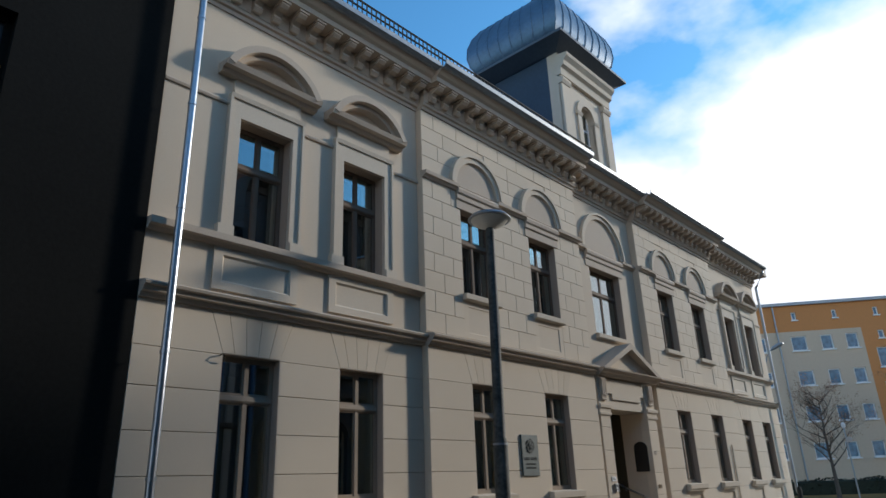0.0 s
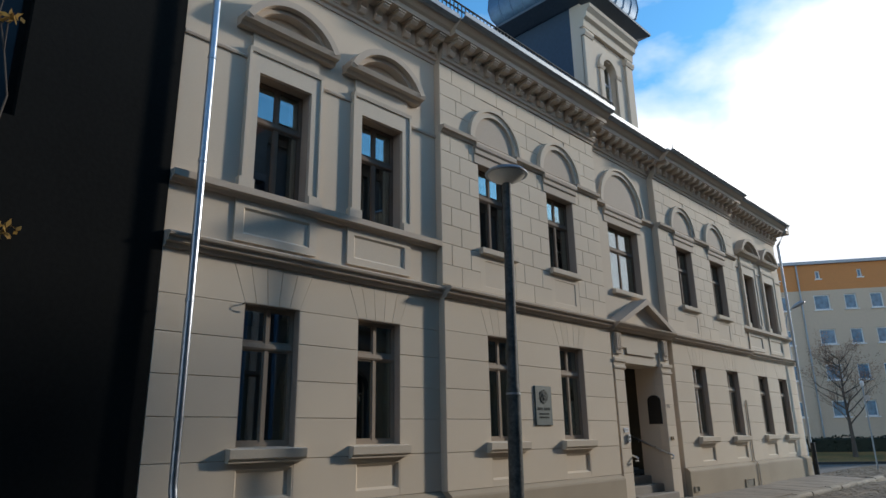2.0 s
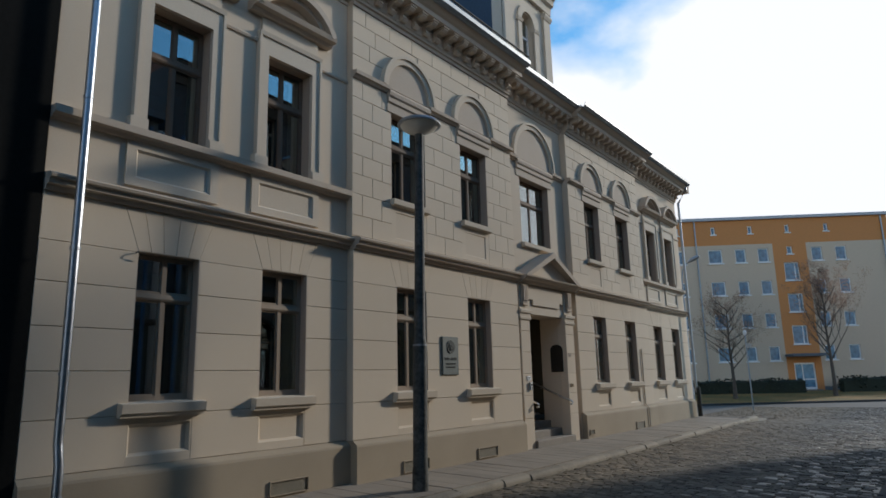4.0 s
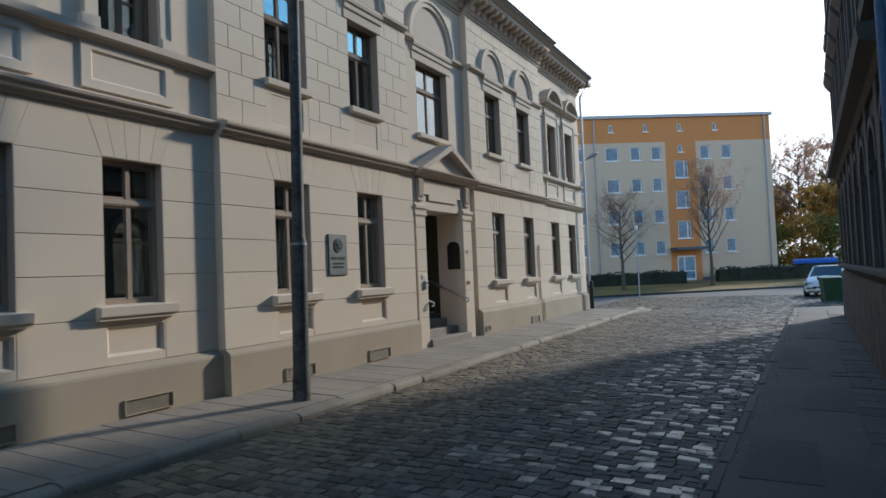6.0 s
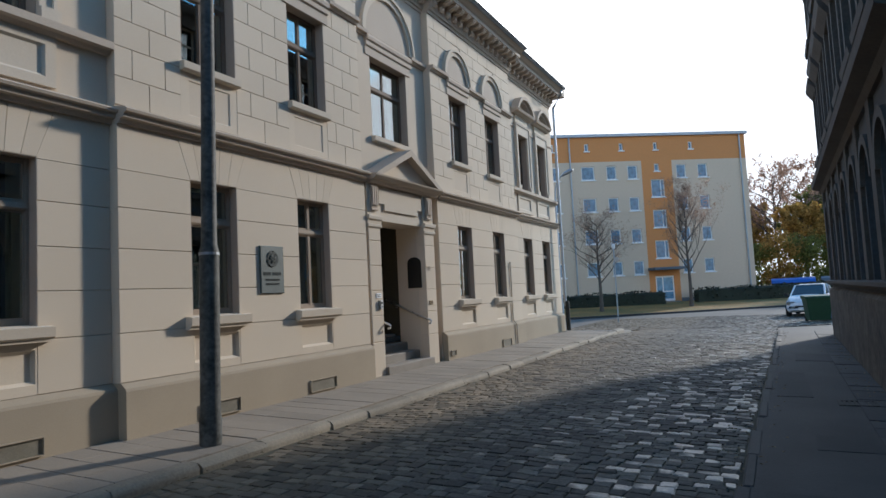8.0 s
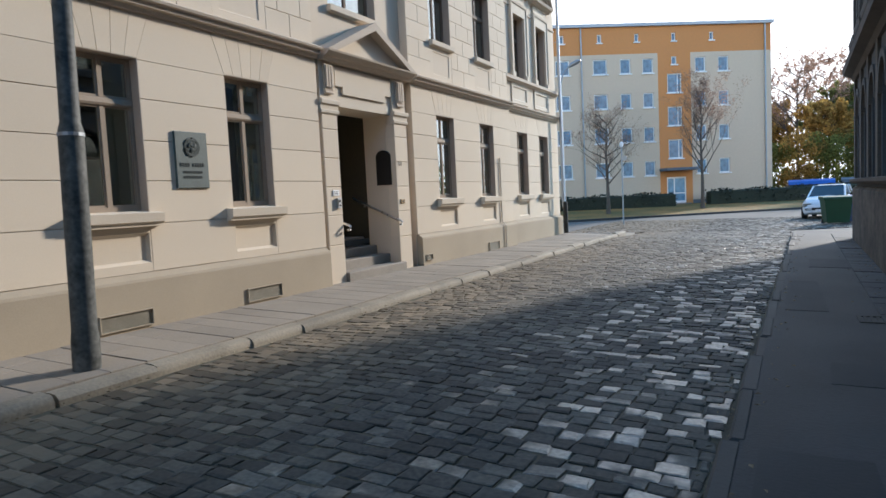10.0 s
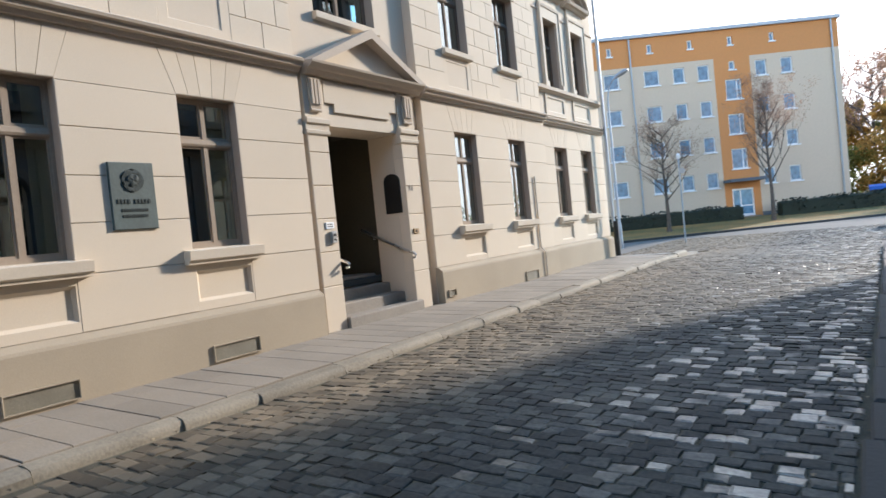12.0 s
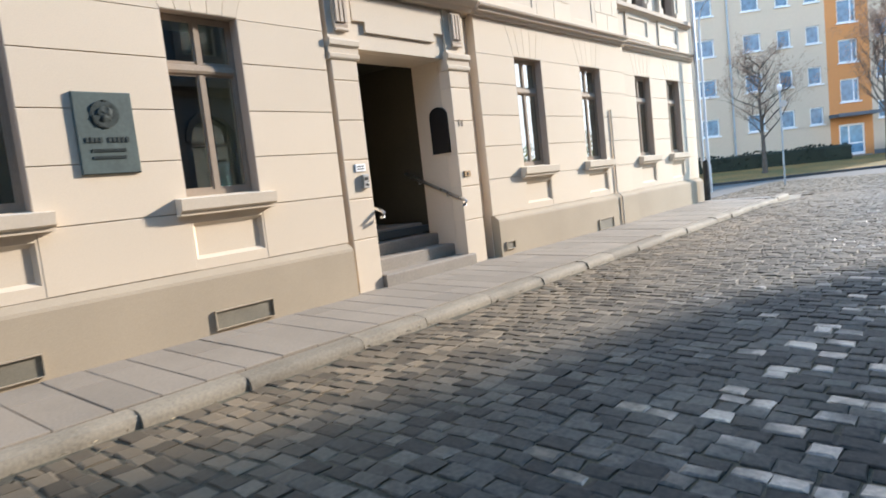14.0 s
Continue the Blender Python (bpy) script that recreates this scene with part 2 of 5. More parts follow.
LAWN = mat("leaf_strewn_lawn", (0.07, 0.12, 0.02), 0.95, 0.35, 0.35, 8, 0.4, tint=(0.33, 0.145, 0.035))


# ---- geometry ----
class G:
    """Collects faces of one mesh."""
    def __init__(self):
        self.v, self.f = [], []

    def quadmesh(self, vs, fs):
        k = len(self.v)
        self.v += [tuple(v) for v in vs]
        self.f += [tuple(i + k for i in f) for f in fs]
        return self

    def box(self, x0, x1, y0, y1, z0, z1):
        return self.quadmesh([(x0, y0, z0), (x1, y0, z0), (x1, y1, z0), (x0, y1, z0), (x0, y0, z1), (x1, y0, z1), (x1, y1, z1), (x0, y1, z1)],
                             [(3, 2, 1, 0), (4, 5, 6, 7), (0, 1, 5, 4), (1, 2, 6, 5), (2, 3, 7, 6), (3, 0, 4, 7)])

    def block(self, x0, x1, y0, y1, z0, z1, c=0.008):
        """A box whose face at x1 is chamfered by c."""
        self.box(x0, x1 - c, y0, y1, z0, z1)
        self.f.pop(-3)
        k = len(self.v) - 8
        self.v += [(x1, y0 + c, z0 + c), (x1, y1 - c, z0 + c), (x1, y1 - c, z1 - c), (x1, y0 + c, z1 - c)]
        a = [k + 1, k + 2, k + 6, k + 5]
        b = [k + 8, k + 9, k + 10, k + 11]
        self.f.append(tuple(b))
        for i in range(4):
            j = (i + 1) % 4
            self.f.append((a[i], a[j], b[j], b[i]))
        return self

    def slab(self, x0, x1, y0, y1, z0, z1, c=0.01, tilt=(0, 0), round_=1.0):
        """A box with a chamfered top, its top tilted by (dz along x, dz along y)."""
        def zz(x, y):
            return tilt[0] * (x - (x0 + x1) / 2) + tilt[1] * (y - (y0 + y1) / 2)
        k = len(self.v)
        ring = [(x0, y0), (x1, y0), (x1, y1), (x0, y1)]
        inn = [(x0 + c, y0 + c), (x1 - c, y0 + c), (x1 - c, y1 - c), (x0 + c, y1 - c)]
        self.v += [(x, y, z0) for x, y in ring] + [(x, y, z1 - c * round_ + zz(x, y)) for x, y in ring] + [(x, y, z1 + zz(x, y)) for x, y in inn]
        for i in range(4):
            j = (i + 1) % 4
            self.f.append((k + i, k + j, k + 4 + j, k + 4 + i))
            self.f.append((k + 4 + i, k + 4 + j, k + 8 + j, k + 8 + i))
        self.f.append((k + 8, k + 9, k + 10, k + 11))
        return self

    def run(self, prof, y0, y1, x=0.0):
        """A moulding: closed profile of (d, z) drawn along y from y0 to y1, d measured outward from x."""
        n, k = len(prof), len(self.v)
        self.v += [(x + d, y0, z) for d, z in prof] + [(x + d, y1, z) for d, z in prof]
        for i in range(n):
            j = (i + 1) % n
            self.f.append((k + i, k + j, k + n + j, k + n + i))
        self.f.append(tuple(k + i for i in reversed(range(n))))
        self.f.append(tuple(k + n + i for i in range(n)))
        return self

    def arc(self, yc, zc, r0, r1, x0, x1, a0=0.0, a1=180.0, n=24):
        """A ring segment in the plane of the facade, from x0 out to x1."""
        k = len(self.v)
        for i in range(n + 1):
            a = radians(a0 + (a1 - a0) * i / n)
            c, s = math.cos(a), math.sin(a)
            self.v += [(x0, yc + r0 * c, zc + r0 * s), (x1, yc + r0 * c, zc + r0 * s), (x1, yc + r1 * c, zc + r1 * s), (x0, yc + r1 * c, zc + r1 * s)]
        for i in range(n):
            p, q = k + 4 * i, k + 4 * i + 4
            for u in range(4):
                w = (u + 1) % 4
                self.f.append((p + u, p + w, q + w, q + u))
        self.f.append((k, k + 1, k + 2, k + 3))
        e = k + 4 * n
        self.f.append((e + 3, e + 2, e + 1, e))
        return self

    def poly(self, pts, x0, x1):
        """A polygon of (y, z) made thick from x0 to x1."""
        n, k = len(pts), len(self.v)
        self.v += [(x0, y, z) for y, z in pts] + [(x1, y, z) for y, z in pts]
        for i in range(n):
            j = (i + 1) % n
            self.f.append((k + i, k + j, k + n + j, k + n + i))
        self.f.append(tuple(k + i for i in reversed(range(n))))
        self.f.append(tuple(k + n + i for i in range(n)))
        return self

    def tube(self, pts, rad, n=10):
        """A round rod along points; rad one radius or one a point."""
        k = len(self.v)
        pts = [Vector(p) for p in pts]
        rad = rad if isinstance(rad, (list, tuple)) else [rad] * len(pts)
        for i, p in enumerate(pts):
            d = (pts[min(i + 1, len(pts) - 1)] - pts[max(i - 1, 0)]).normalized()
            s = d.cross(Vector((0, 0, 1)) if abs(d.z) < 0.9 else Vector((1, 0, 0))).normalized()
            t = d.cross(s)
            for j in range(n):
                a = 2 * math.pi * j / n
                self.v.append(tuple(p + rad[i] * (math.cos(a) * s + math.sin(a) * t)))
        for i in range(len(pts) - 1):
            for j in range(n):
                w = (j + 1) % n
                self.f.append((k + i * n + j, k + i * n + w, k + (i + 1) * n + w, k + (i + 1) * n + j))
        self.f.append(tuple(k + j for j in reversed(range(n))))
        self.f.append(tuple(k + (len(pts) - 1) * n + j for j in range(n)))
        return self

    def lathe(self, prof, n=24, c=(0, 0)):
        """A turned body: profile of (r, z) round a vertical axis."""
        return self.tube([(c[0], c[1], z + 1e-5 * i) for i, (r, z) in enumerate(prof)], [max(r, 1e-4) for r, z in prof], n)

    def mesh(self, name, material, smooth=False):
        me = bpy.data.meshes.new(name)
        me.from_pydata(self.v, [], self.f)
        b = bmesh.new()
        b.from_mesh(me)
        bmesh.ops.recalc_face_normals(b, faces=b.faces)
        b.to_mesh(me)
        b.free()
        if smooth:
            me.polygons.foreach_set("use_smooth", [True] * len(me.polygons))
            me.set_sharp_from_angle(angle=radians(40))
        me.materials.append(material)
        return me


def part(name, g, material, parent=None, label="", loc=(0, 0, 0), smooth=False):
    """Links one mesh object, under a thing or a part; g is a G or a shared mesh."""
    ob = new(name, g.mesh(name, material, smooth) if isinstance(g, G) else g)
    ob.parent = parent
    ob.location = loc
    if label:
        ob["label"] = label
    return ob


def thing(name, label, category, loc=(0, 0, 0), turn=0.0, group="", kind=""):
    ob = new(name)
    ob.matrix_basis = pose(*loc, 0, 0, turn)
    return tagged(ob, label, category, group, kind)


def leaf_cloud(g, centre, size, n, leaf, rnd):
    """n small bent leaves scattered in an uneven ellipsoid."""
    for _ in range(n):
        while True:
            p = Vector((rnd.uniform(-1, 1), rnd.uniform(-1, 1), rnd.uniform(-1, 1)))
            if p.length < 1:
                break
        c = Vector(centre) + Vector((p.x * size[0], p.y * size[1], p.z * size[2]))
        a = Vector((rnd.gauss(0, 1), rnd.gauss(0, 1), rnd.gauss(0, 1))).normalized()
        b = a.cross(Vector((rnd.gauss(0, 1), rnd.gauss(0, 1), rnd.gauss(0, 1)))).normalized()
        s = leaf * rnd.uniform(0.6, 1.3)
        g.quadmesh([c - a * s, c + b * s * 0.5, c + a * s, c - b * s * 0.5], [(0, 1, 2, 3)])
    return g


# ---- ground, roads, pavements ----
ROAD_Z, KERB_X = -0.10, -5.93
FALL = 0.0349                               # the street falls away from the house


def right_kerb(y):
    return -1.25 + 0.0205 * (y - 8.0)


def right_wall(y):
    return 0.37 + 0.009 * (y - 8.0)


def rise(x):
    """Height of the street's tilted surface."""
    return -FALL * (x + 7.5)


FAR_Z = -0.36
ground = tagged(part("ground", G().box(-900, 900, -400, 2500, -1.0, FAR_Z - 0.02), GREY_GROUND), "dusty grey ground reaching to the horizon", "ground", kind="structure")
# darker copies of kerb and slab, this side's shade put into the colour
KERB_D = mat("shaded_kerb", (0.048, 0.047, 0.044), 0.75, 0.25, 2, 40, 0.35, per="object", spread=0.2)
SLAB_D = mat("shaded_slab", (0.048, 0.049, 0.050), 0.8, 0.25, 1.2, 40, 0.3, per="object", spread=0.2)
CAMBER = [(KERB_X - 0.02 + 4.9 * i / 12, rise(KERB_X - 0.02 + 4.9 * i / 12) + ROAD_Z - 0.011 + 0.03 * (1 - ((KERB_X - 0.02 + 4.9 * i / 12 + 3.57) / 2.2) ** 2)) for i in range(13)]
bed = G().quadmesh([(x, y, z) for y in (-14, 24.8) for x, z in CAMBER] + [(x, y, -0.6) for y in (-14, 24.8) for x, z in CAMBER],
                   [(i, i + 1, 14 + i, 13 + i) for i in range(12)] + [(0, 13, 39, 26), (12, 38, 51, 25)] + [(i, i + 26, i + 27, i + 1) for i in range(12)])
road = tagged(part("road", bed, JOINT), "cobbled street with sandy joints between granite setts", "road", kind="structure")
cross = tagged(part("road_crossing", G().quadmesh([(-60, 24.9, FAR_Z + 0.02), (-9.2, 24.4, FAR_Z - 0.005), (-5.9, 24.4, FAR_Z - 0.005), (1.0, 24.4, FAR_Z - 0.005), (8, 27, FAR_Z), (60, 60, FAR_Z), (60, 110, FAR_Z), (-60, 8, FAR_Z)], [(0, 1, 2, 3, 4, 5, 6, 7)]), GREY_GROUND), "worn grey side street surface", "road", kind="structure")


def sheet(x0, x1, y0, y1, drop):
    """A pavement slab that follows the fall of the street."""
    a = [(x0(y0), y0), (x1(y0), y0), (x1(y1), y1), (x0(y1), y1)]
    return G().quadmesh([(x, y, rise(x) + drop) for x, y in a] + [(x, y, -0.7) for x, y in a], [(0, 1, 2, 3), (0, 1, 5, 4), (1, 2, 6, 5), (2, 3, 7, 6), (3, 0, 4, 7)])


pav_l = tagged(part("pavement_left", sheet(lambda y: -7.9, lambda y: KERB_X - 0.1, -14, 25.2, -0.03), JOINT), "pavement of grey concrete slabs beside the house", "pavement", kind="structure")
apron = G().quadmesh([(-9.0, 25.0, 0.0), (KERB_X, 25.2, rise(KERB_X)), (KERB_X - 0.3, 29.5, FAR_Z + 0.05), (-10.5, 29.0, FAR_Z + 0.05), (-9.0, 25.0, -0.7), (KERB_X, 25.2, -0.7), (KERB_X - 0.3, 29.5, -0.7), (-10.5, 29.0, -0.7)], [(0, 1, 2, 3), (1, 5, 6, 2), (2, 6, 7, 3), (3, 7, 4, 0)])
tagged(part("pavement_corner", apron, mat("pale_gravel_path", (0.26, 0.235, 0.20), 0.9, 0.15, 0.8, 30, 0.3)), "pale worn pavement at the street corner", "pavement", kind="structure")
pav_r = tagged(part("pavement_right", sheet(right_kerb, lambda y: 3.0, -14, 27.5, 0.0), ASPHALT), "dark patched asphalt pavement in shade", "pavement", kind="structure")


# ---- the stucco house ----
# d is counted outward (+x) from each wall's own plane; y runs along the street
CY = 13.96                                  # middle of the front
Y0, Y1 = 3.03, 24.80                        # ends of the front
B0, B1 = 7.50, 12.52                        # first projecting bay; the second mirrors it
XA, XB, XC = -7.60, -7.465, -7.60           # ground floor planes: wings, bays, middle
UA, UB, UC = -7.63, -7.495, -7.66            # upper floor planes
Z_PL, Z_HEAD, Z_BELT0, Z_BELT1, Z_SILL, Z_UH, Z_FR = 0.58, 3.03, 3.54, 3.72, 4.50, 6.21, 7.93
GW = [4.50, 6.27, 8.93, 11.02, 16.79, 18.93, 21.65, 23.42]
HALF = 0.40
house = thing("stucco_house", "two-storey cream stucco house with arched upper windows and a domed tower", "house")
SECT = [(Y0, B0, XA, UA, "wing"), (B0, B1, XB, UB, "bay"), (B1, 2 * CY - B1, XC, UC, "middle"),
        (2 * CY - B1, 2 * CY - B0, XB, UB, "bay"), (2 * CY - B0, Y1, XA, UA, "wing")]
DOOR0, DOOR1, DOOR_Z = 13.00, 14.72, 2.88


def grid_wall(g, us, zs, holes, d0, d1, along_x=False):
    """One closed wall of cells between the cuts us and zs, without those in the holes (ua, ub, za, zb)."""
    def solid(i, j):
        if not (0 <= i < len(us) - 1 and 0 <= j < len(zs) - 1):
            return False
        u, z = (us[i] + us[i + 1]) / 2, (zs[j] + zs[j + 1]) / 2
        return not any(h[0] < u < h[1] and h[2] < z < h[3] for h in holes)
    seen = {}

    def vert(i, j, d):
        if (i, j, d) not in seen:
            seen[i, j, d] = len(g.v)
            g.v.append((us[i], d, zs[j]) if along_x else (d, us[i], zs[j]))
        return seen[i, j, d]
    for i in range(len(us) - 1):
        for j in range(len(zs) - 1):
            if not solid(i, j):
                continue
            for d in (d0, d1):
                g.f.append((vert(i, j, d), vert(i + 1, j, d), vert(i + 1, j + 1, d), vert(i, j + 1, d)))
            for p, q, a, b in ((i - 1, j, (i, j), (i, j + 1)), (i + 1, j, (i + 1, j), (i + 1, j + 1)), (i, j - 1, (i, j), (i + 1, j)), (i, j + 1, (i, j + 1), (i + 1, j + 1))):
                if not solid(p, q):
                    g.f.append((vert(*a, d0), vert(*b, d0), vert(*b, d1), vert(*a, d1)))
    return g


def pierced(g, x0, x1, y0, y1, z0, z1, holes):
    """A wall from y0 to y1 with rectangular holes (ya, yb, za, zb)."""
    ys = sorted({y0, y1, *[h[0] for h in holes], *[h[1] for h in holes]})
    zs = sorted({z0, z1, *[min(max(h[2], z0), z1) for h in holes], *[h[3] for h in holes]})
    return grid_wall(g, ys, zs, holes, x0, x1)


UPPER = {"wing": 0.42, "bay": 0.47, "middle": 0.70}
SILL_Z = {"wing": Z_SILL, "bay": 4.56, "middle": 4.56}
HEAD_Z = {"wing": Z_UH, "bay": 6.14, "middle": 6.14}
MY = 13.88                                  # middle of the entrance axis
upper_windows = []
wall_parts = []
for y0, y1, xg, xu, kind in SECT:
    ws = [y for y in GW if y0 < y < y1]
    holes = [(y - HALF, y + HALF, 1.31, Z_HEAD) for y in ws]
    if kind == "middle":
        holes = [(DOOR0, DOOR1, -0.3, DOOR_Z)]
    w = part("ground_floor_wall", pierced(G(), -8.15, xg - 0.05, y0 + 0.004, y1 - 0.004, -0.3, Z_BELT1 - 0.02, holes), STUCCO, house)
    hw = UPPER[kind]
    us = ws if kind != "middle" else [MY]
    uholes = [(y - hw, y + hw, SILL_Z[kind], HEAD_Z[kind]) for y in us]
    upper_windows += [(y, hw, xu, kind) for y in us]
    u = part("upper_floor_wall", pierced(G(), -8.15, xu - (0.014 if kind == "bay" else 0), y0 + 0.004, y1 - 0.004, Z_BELT1 - 0.02, 8.3, uholes), STUCCO, house)
    wall_parts.append((w, u))
shell = G().box(-17.5, -17.1, Y0, Y1, -0.3, 8.3).box(-17.1, -8.15, Y0, Y0 + 0.4, -0.3, 8.3).box(-17.1, -8.15, Y1 - 0.4, Y1, -0.3, 8.3)
part("outer_wall", shell, STUCCO, house)
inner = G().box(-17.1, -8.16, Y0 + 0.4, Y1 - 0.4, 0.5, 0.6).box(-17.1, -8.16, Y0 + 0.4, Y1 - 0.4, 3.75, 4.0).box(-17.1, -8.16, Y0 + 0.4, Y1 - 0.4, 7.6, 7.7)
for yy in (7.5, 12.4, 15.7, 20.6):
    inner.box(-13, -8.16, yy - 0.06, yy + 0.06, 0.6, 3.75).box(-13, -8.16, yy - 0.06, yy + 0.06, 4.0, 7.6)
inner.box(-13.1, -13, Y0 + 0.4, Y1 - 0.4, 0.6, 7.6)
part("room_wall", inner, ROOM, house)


def plinth_run(y0, y1, x, parent):
    return part("plinth", G().run([(-0.3, -0.3), (0.09, -0.3), (0.09, Z_PL - 0.06), (0.08, Z_PL - 0.03), (0.0, Z_PL + 0.03), (-0.3, Z_PL + 0.03)], y0, y1, x), PLINTH, parent)


plinth_run(Y0, B0, XA, house)
plinth_run(B0, B1 - 0.02, XB, house)
plinth_run(2 * CY - B1 + 0.02, 2 * CY - B0, XB, house)
plinth_run(2 * CY - B0, Y1, XA, house)


# windows: frame with a cross of mullion and transom, four panes, reveal lining
def window_meshes(w, h, upper):
    """The outer frame with its mullion and transom, the transom's moulding, four sashes and four panes."""
    t, mz, c, q = 0.034, h * (0.65 if upper else 0.71), 0.022, 0.024      # c: half the mullion, q: a sash's width
    wood = WOOD_UP if upper else WOOD
    cells = [(a, b, z0, z1) for a, b in ((-w + t, -c), (c, w - t)) for z0, z1 in ((t + 0.02, mz - 0.045), (mz + 0.045, h - t))]
    f = grid_wall(G(), [-w, -w + t, -c, c, w - t, w], [0, t + 0.02, mz - 0.045, mz + 0.045, h - t, h], cells, -0.045, 0.02)
    bar = G().run([(0.021, mz - 0.045), (0.03, mz - 0.045), (0.042, mz - 0.02), (0.03, mz + 0.03), (0.021, mz + 0.035)], -w + t, w - t)
    sashes, panes = [], []
    for a, b, z0, z1 in cells:
        sashes.append(grid_wall(G(), [a, a + q, b - q, b], [z0, z0 + q, z1 - q, z1], [(a + q, b - q, z0 + q, z1 - q)], -0.03, 0.010).mesh("sash", wood))
        panes.append(G().box(-0.006, 0.0, a + q - 0.008, b - q + 0.008, z0 + q - 0.008, z1 - q + 0.008).mesh("pane", GLASS))
    return f.mesh("window_frame", wood), panes, sashes, bar.mesh("transom_moulding", wood)


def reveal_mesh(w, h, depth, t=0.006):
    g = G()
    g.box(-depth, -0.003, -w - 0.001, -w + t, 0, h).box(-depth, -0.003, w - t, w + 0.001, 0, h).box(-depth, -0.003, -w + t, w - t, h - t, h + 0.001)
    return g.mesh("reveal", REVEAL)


def window(y, w, z0, z1, x, meshes, rev, back=0.18):
    fr = part("window", meshes[0], None, house, "brown-grey wooden casement window with four panes", (x - back, y, z0))
    for p in meshes[1]:
        q = part("pane", p, None, fr)
        q.visible_shadow = False
    for p in meshes[2]:
        part("sash", p, None, fr)
    part("transom_moulding", meshes[3], None, fr)
    part("reveal", rev, None, house, "", (x, y, z0))
    return fr


gm, gr = window_meshes(HALF - 0.007, Z_HEAD - 1.31 - 0.01, False), reveal_mesh(HALF, Z_HEAD - 1.31, 0.12)
for y in GW:
    x = XB if B0 < y < B1 or 2 * CY - B1 < y < 2 * CY - B0 else XA
    window(y, HALF, 1.31, Z_HEAD, x, gm, gr, 0.14)
sets = {k: (window_meshes(w - 0.007, HEAD_Z[k] - SILL_Z[k] - 0.01, True), reveal_mesh(w, HEAD_Z[k] - SILL_Z[k], 0.16)) for k, w in UPPER.items()}
for y, w, x, kind in upper_windows:
    window(y, w, SILL_Z[kind], HEAD_Z[kind], x, *sets[kind])
    if kind == "bay":
        c = G()
        for s in (-1, 1):
            pts = [(x - 0.34 + 0.03 * math.sin(i * 1.6), y + s * (w - 0.02 - 0.30 * i / 14)) for i in range(15)]
            for (xa, ya), (xb, yb) in zip(pts, pts[1:]):
                c.quadmesh([(xa, ya, 4.56), (xb, yb, 4.56), (xb, yb, 6.14), (xa, ya, 6.14)], [(0, 1, 2, 3)])
        part("curtain", c, CURTAIN, house, "red-brown curtains drawn aside")

# ground floor: sills, sunk panels, flat arches
sill_g = G().run([(-0.14, -0.17), (0.075, -0.16), (0.075, -0.13), (0.11, -0.11), (0.12, -0.01), (-0.14, 0.02)], -HALF - 0.12, HALF + 0.12).mesh("sill", TRIM_LIGHT)


def bevel_panel(y0, y1, z0, z1, xb, xf, side, rail, bevel):
    """A slab whose face at xf carries a sunk field with sloping edges; side and rail are the widths of its borders."""
    def ring(x, m, n):
        return [(x, y0 + m, z0 + n), (x, y1 - m, z0 + n), (x, y1 - m, z1 - n), (x, y0 + m, z1 - n)]
    deep = max(xb + 0.004, xf - bevel)
    vs = ring(xb, 0, 0) + ring(xf, 0, 0) + ring(xf, side, rail) + ring(deep, side + bevel, rail + bevel)
    fs = [(3, 2, 1, 0), (12, 13, 14, 15)] + [(4 * k + i, 4 * k + (i + 1) % 4, 4 * k + 4 + (i + 1) % 4, 4 * k + 4 + i) for k in range(3) for i in range(4)]
    return G().quadmesh(vs, fs)


for y in GW:
    x = XB if B0 < y < B1 or 2 * CY - B1 < y < 2 * CY - B0 else XA
    part("sill", sill_g, None, house, "", (x, y, 1.295))
    # flared stones of the flat arch
    n = 5
    for i in range(n):
        a, b = -HALF + 2 * HALF * i / n, -HALF + 2 * HALF * (i + 1) / n
        k, e, top = 1.46, 0.003, Z_BELT0 - 0.004
        part("voussoir", G().poly([(y + a + e, Z_HEAD + 0.003), (y + b - e, Z_HEAD + 0.003), (y + b * k - e, top), (y + a * k + e, top)], x - 0.07, x + 0.002), BLOCK, house)

# belt between the floors, sill belt of the wings
BELT = [(-0.25, Z_BELT0), (0.04, Z_BELT0), (0.06, Z_BELT0 + 0.05), (0.11, Z_BELT0 + 0.06), (0.12, Z_BELT0 + 0.11), (0.16, Z_BELT0 + 0.12), (0.17, Z_BELT1 - 0.03), (0.12, Z_BELT1), (-0.25, Z_BELT1 + 0.06)]
SILLB = [(-0.1, Z_SILL - 0.15), (0.05, Z_SILL - 0.15), (0.08, Z_SILL - 0.11), (0.14, Z_SILL - 0.10), (0.14, Z_SILL - 0.015), (-0.1, Z_SILL)]
for y0, y1, xg, xu, kind in SECT:
    part("belt_course", G().run(BELT, y0 if kind != "middle" else y0 + 0.001, y1, xg), TRIM, house)
    if kind == "wing":
        part("sill_belt", G().run(SILLB, y0, y1, xu), TRIM, house)

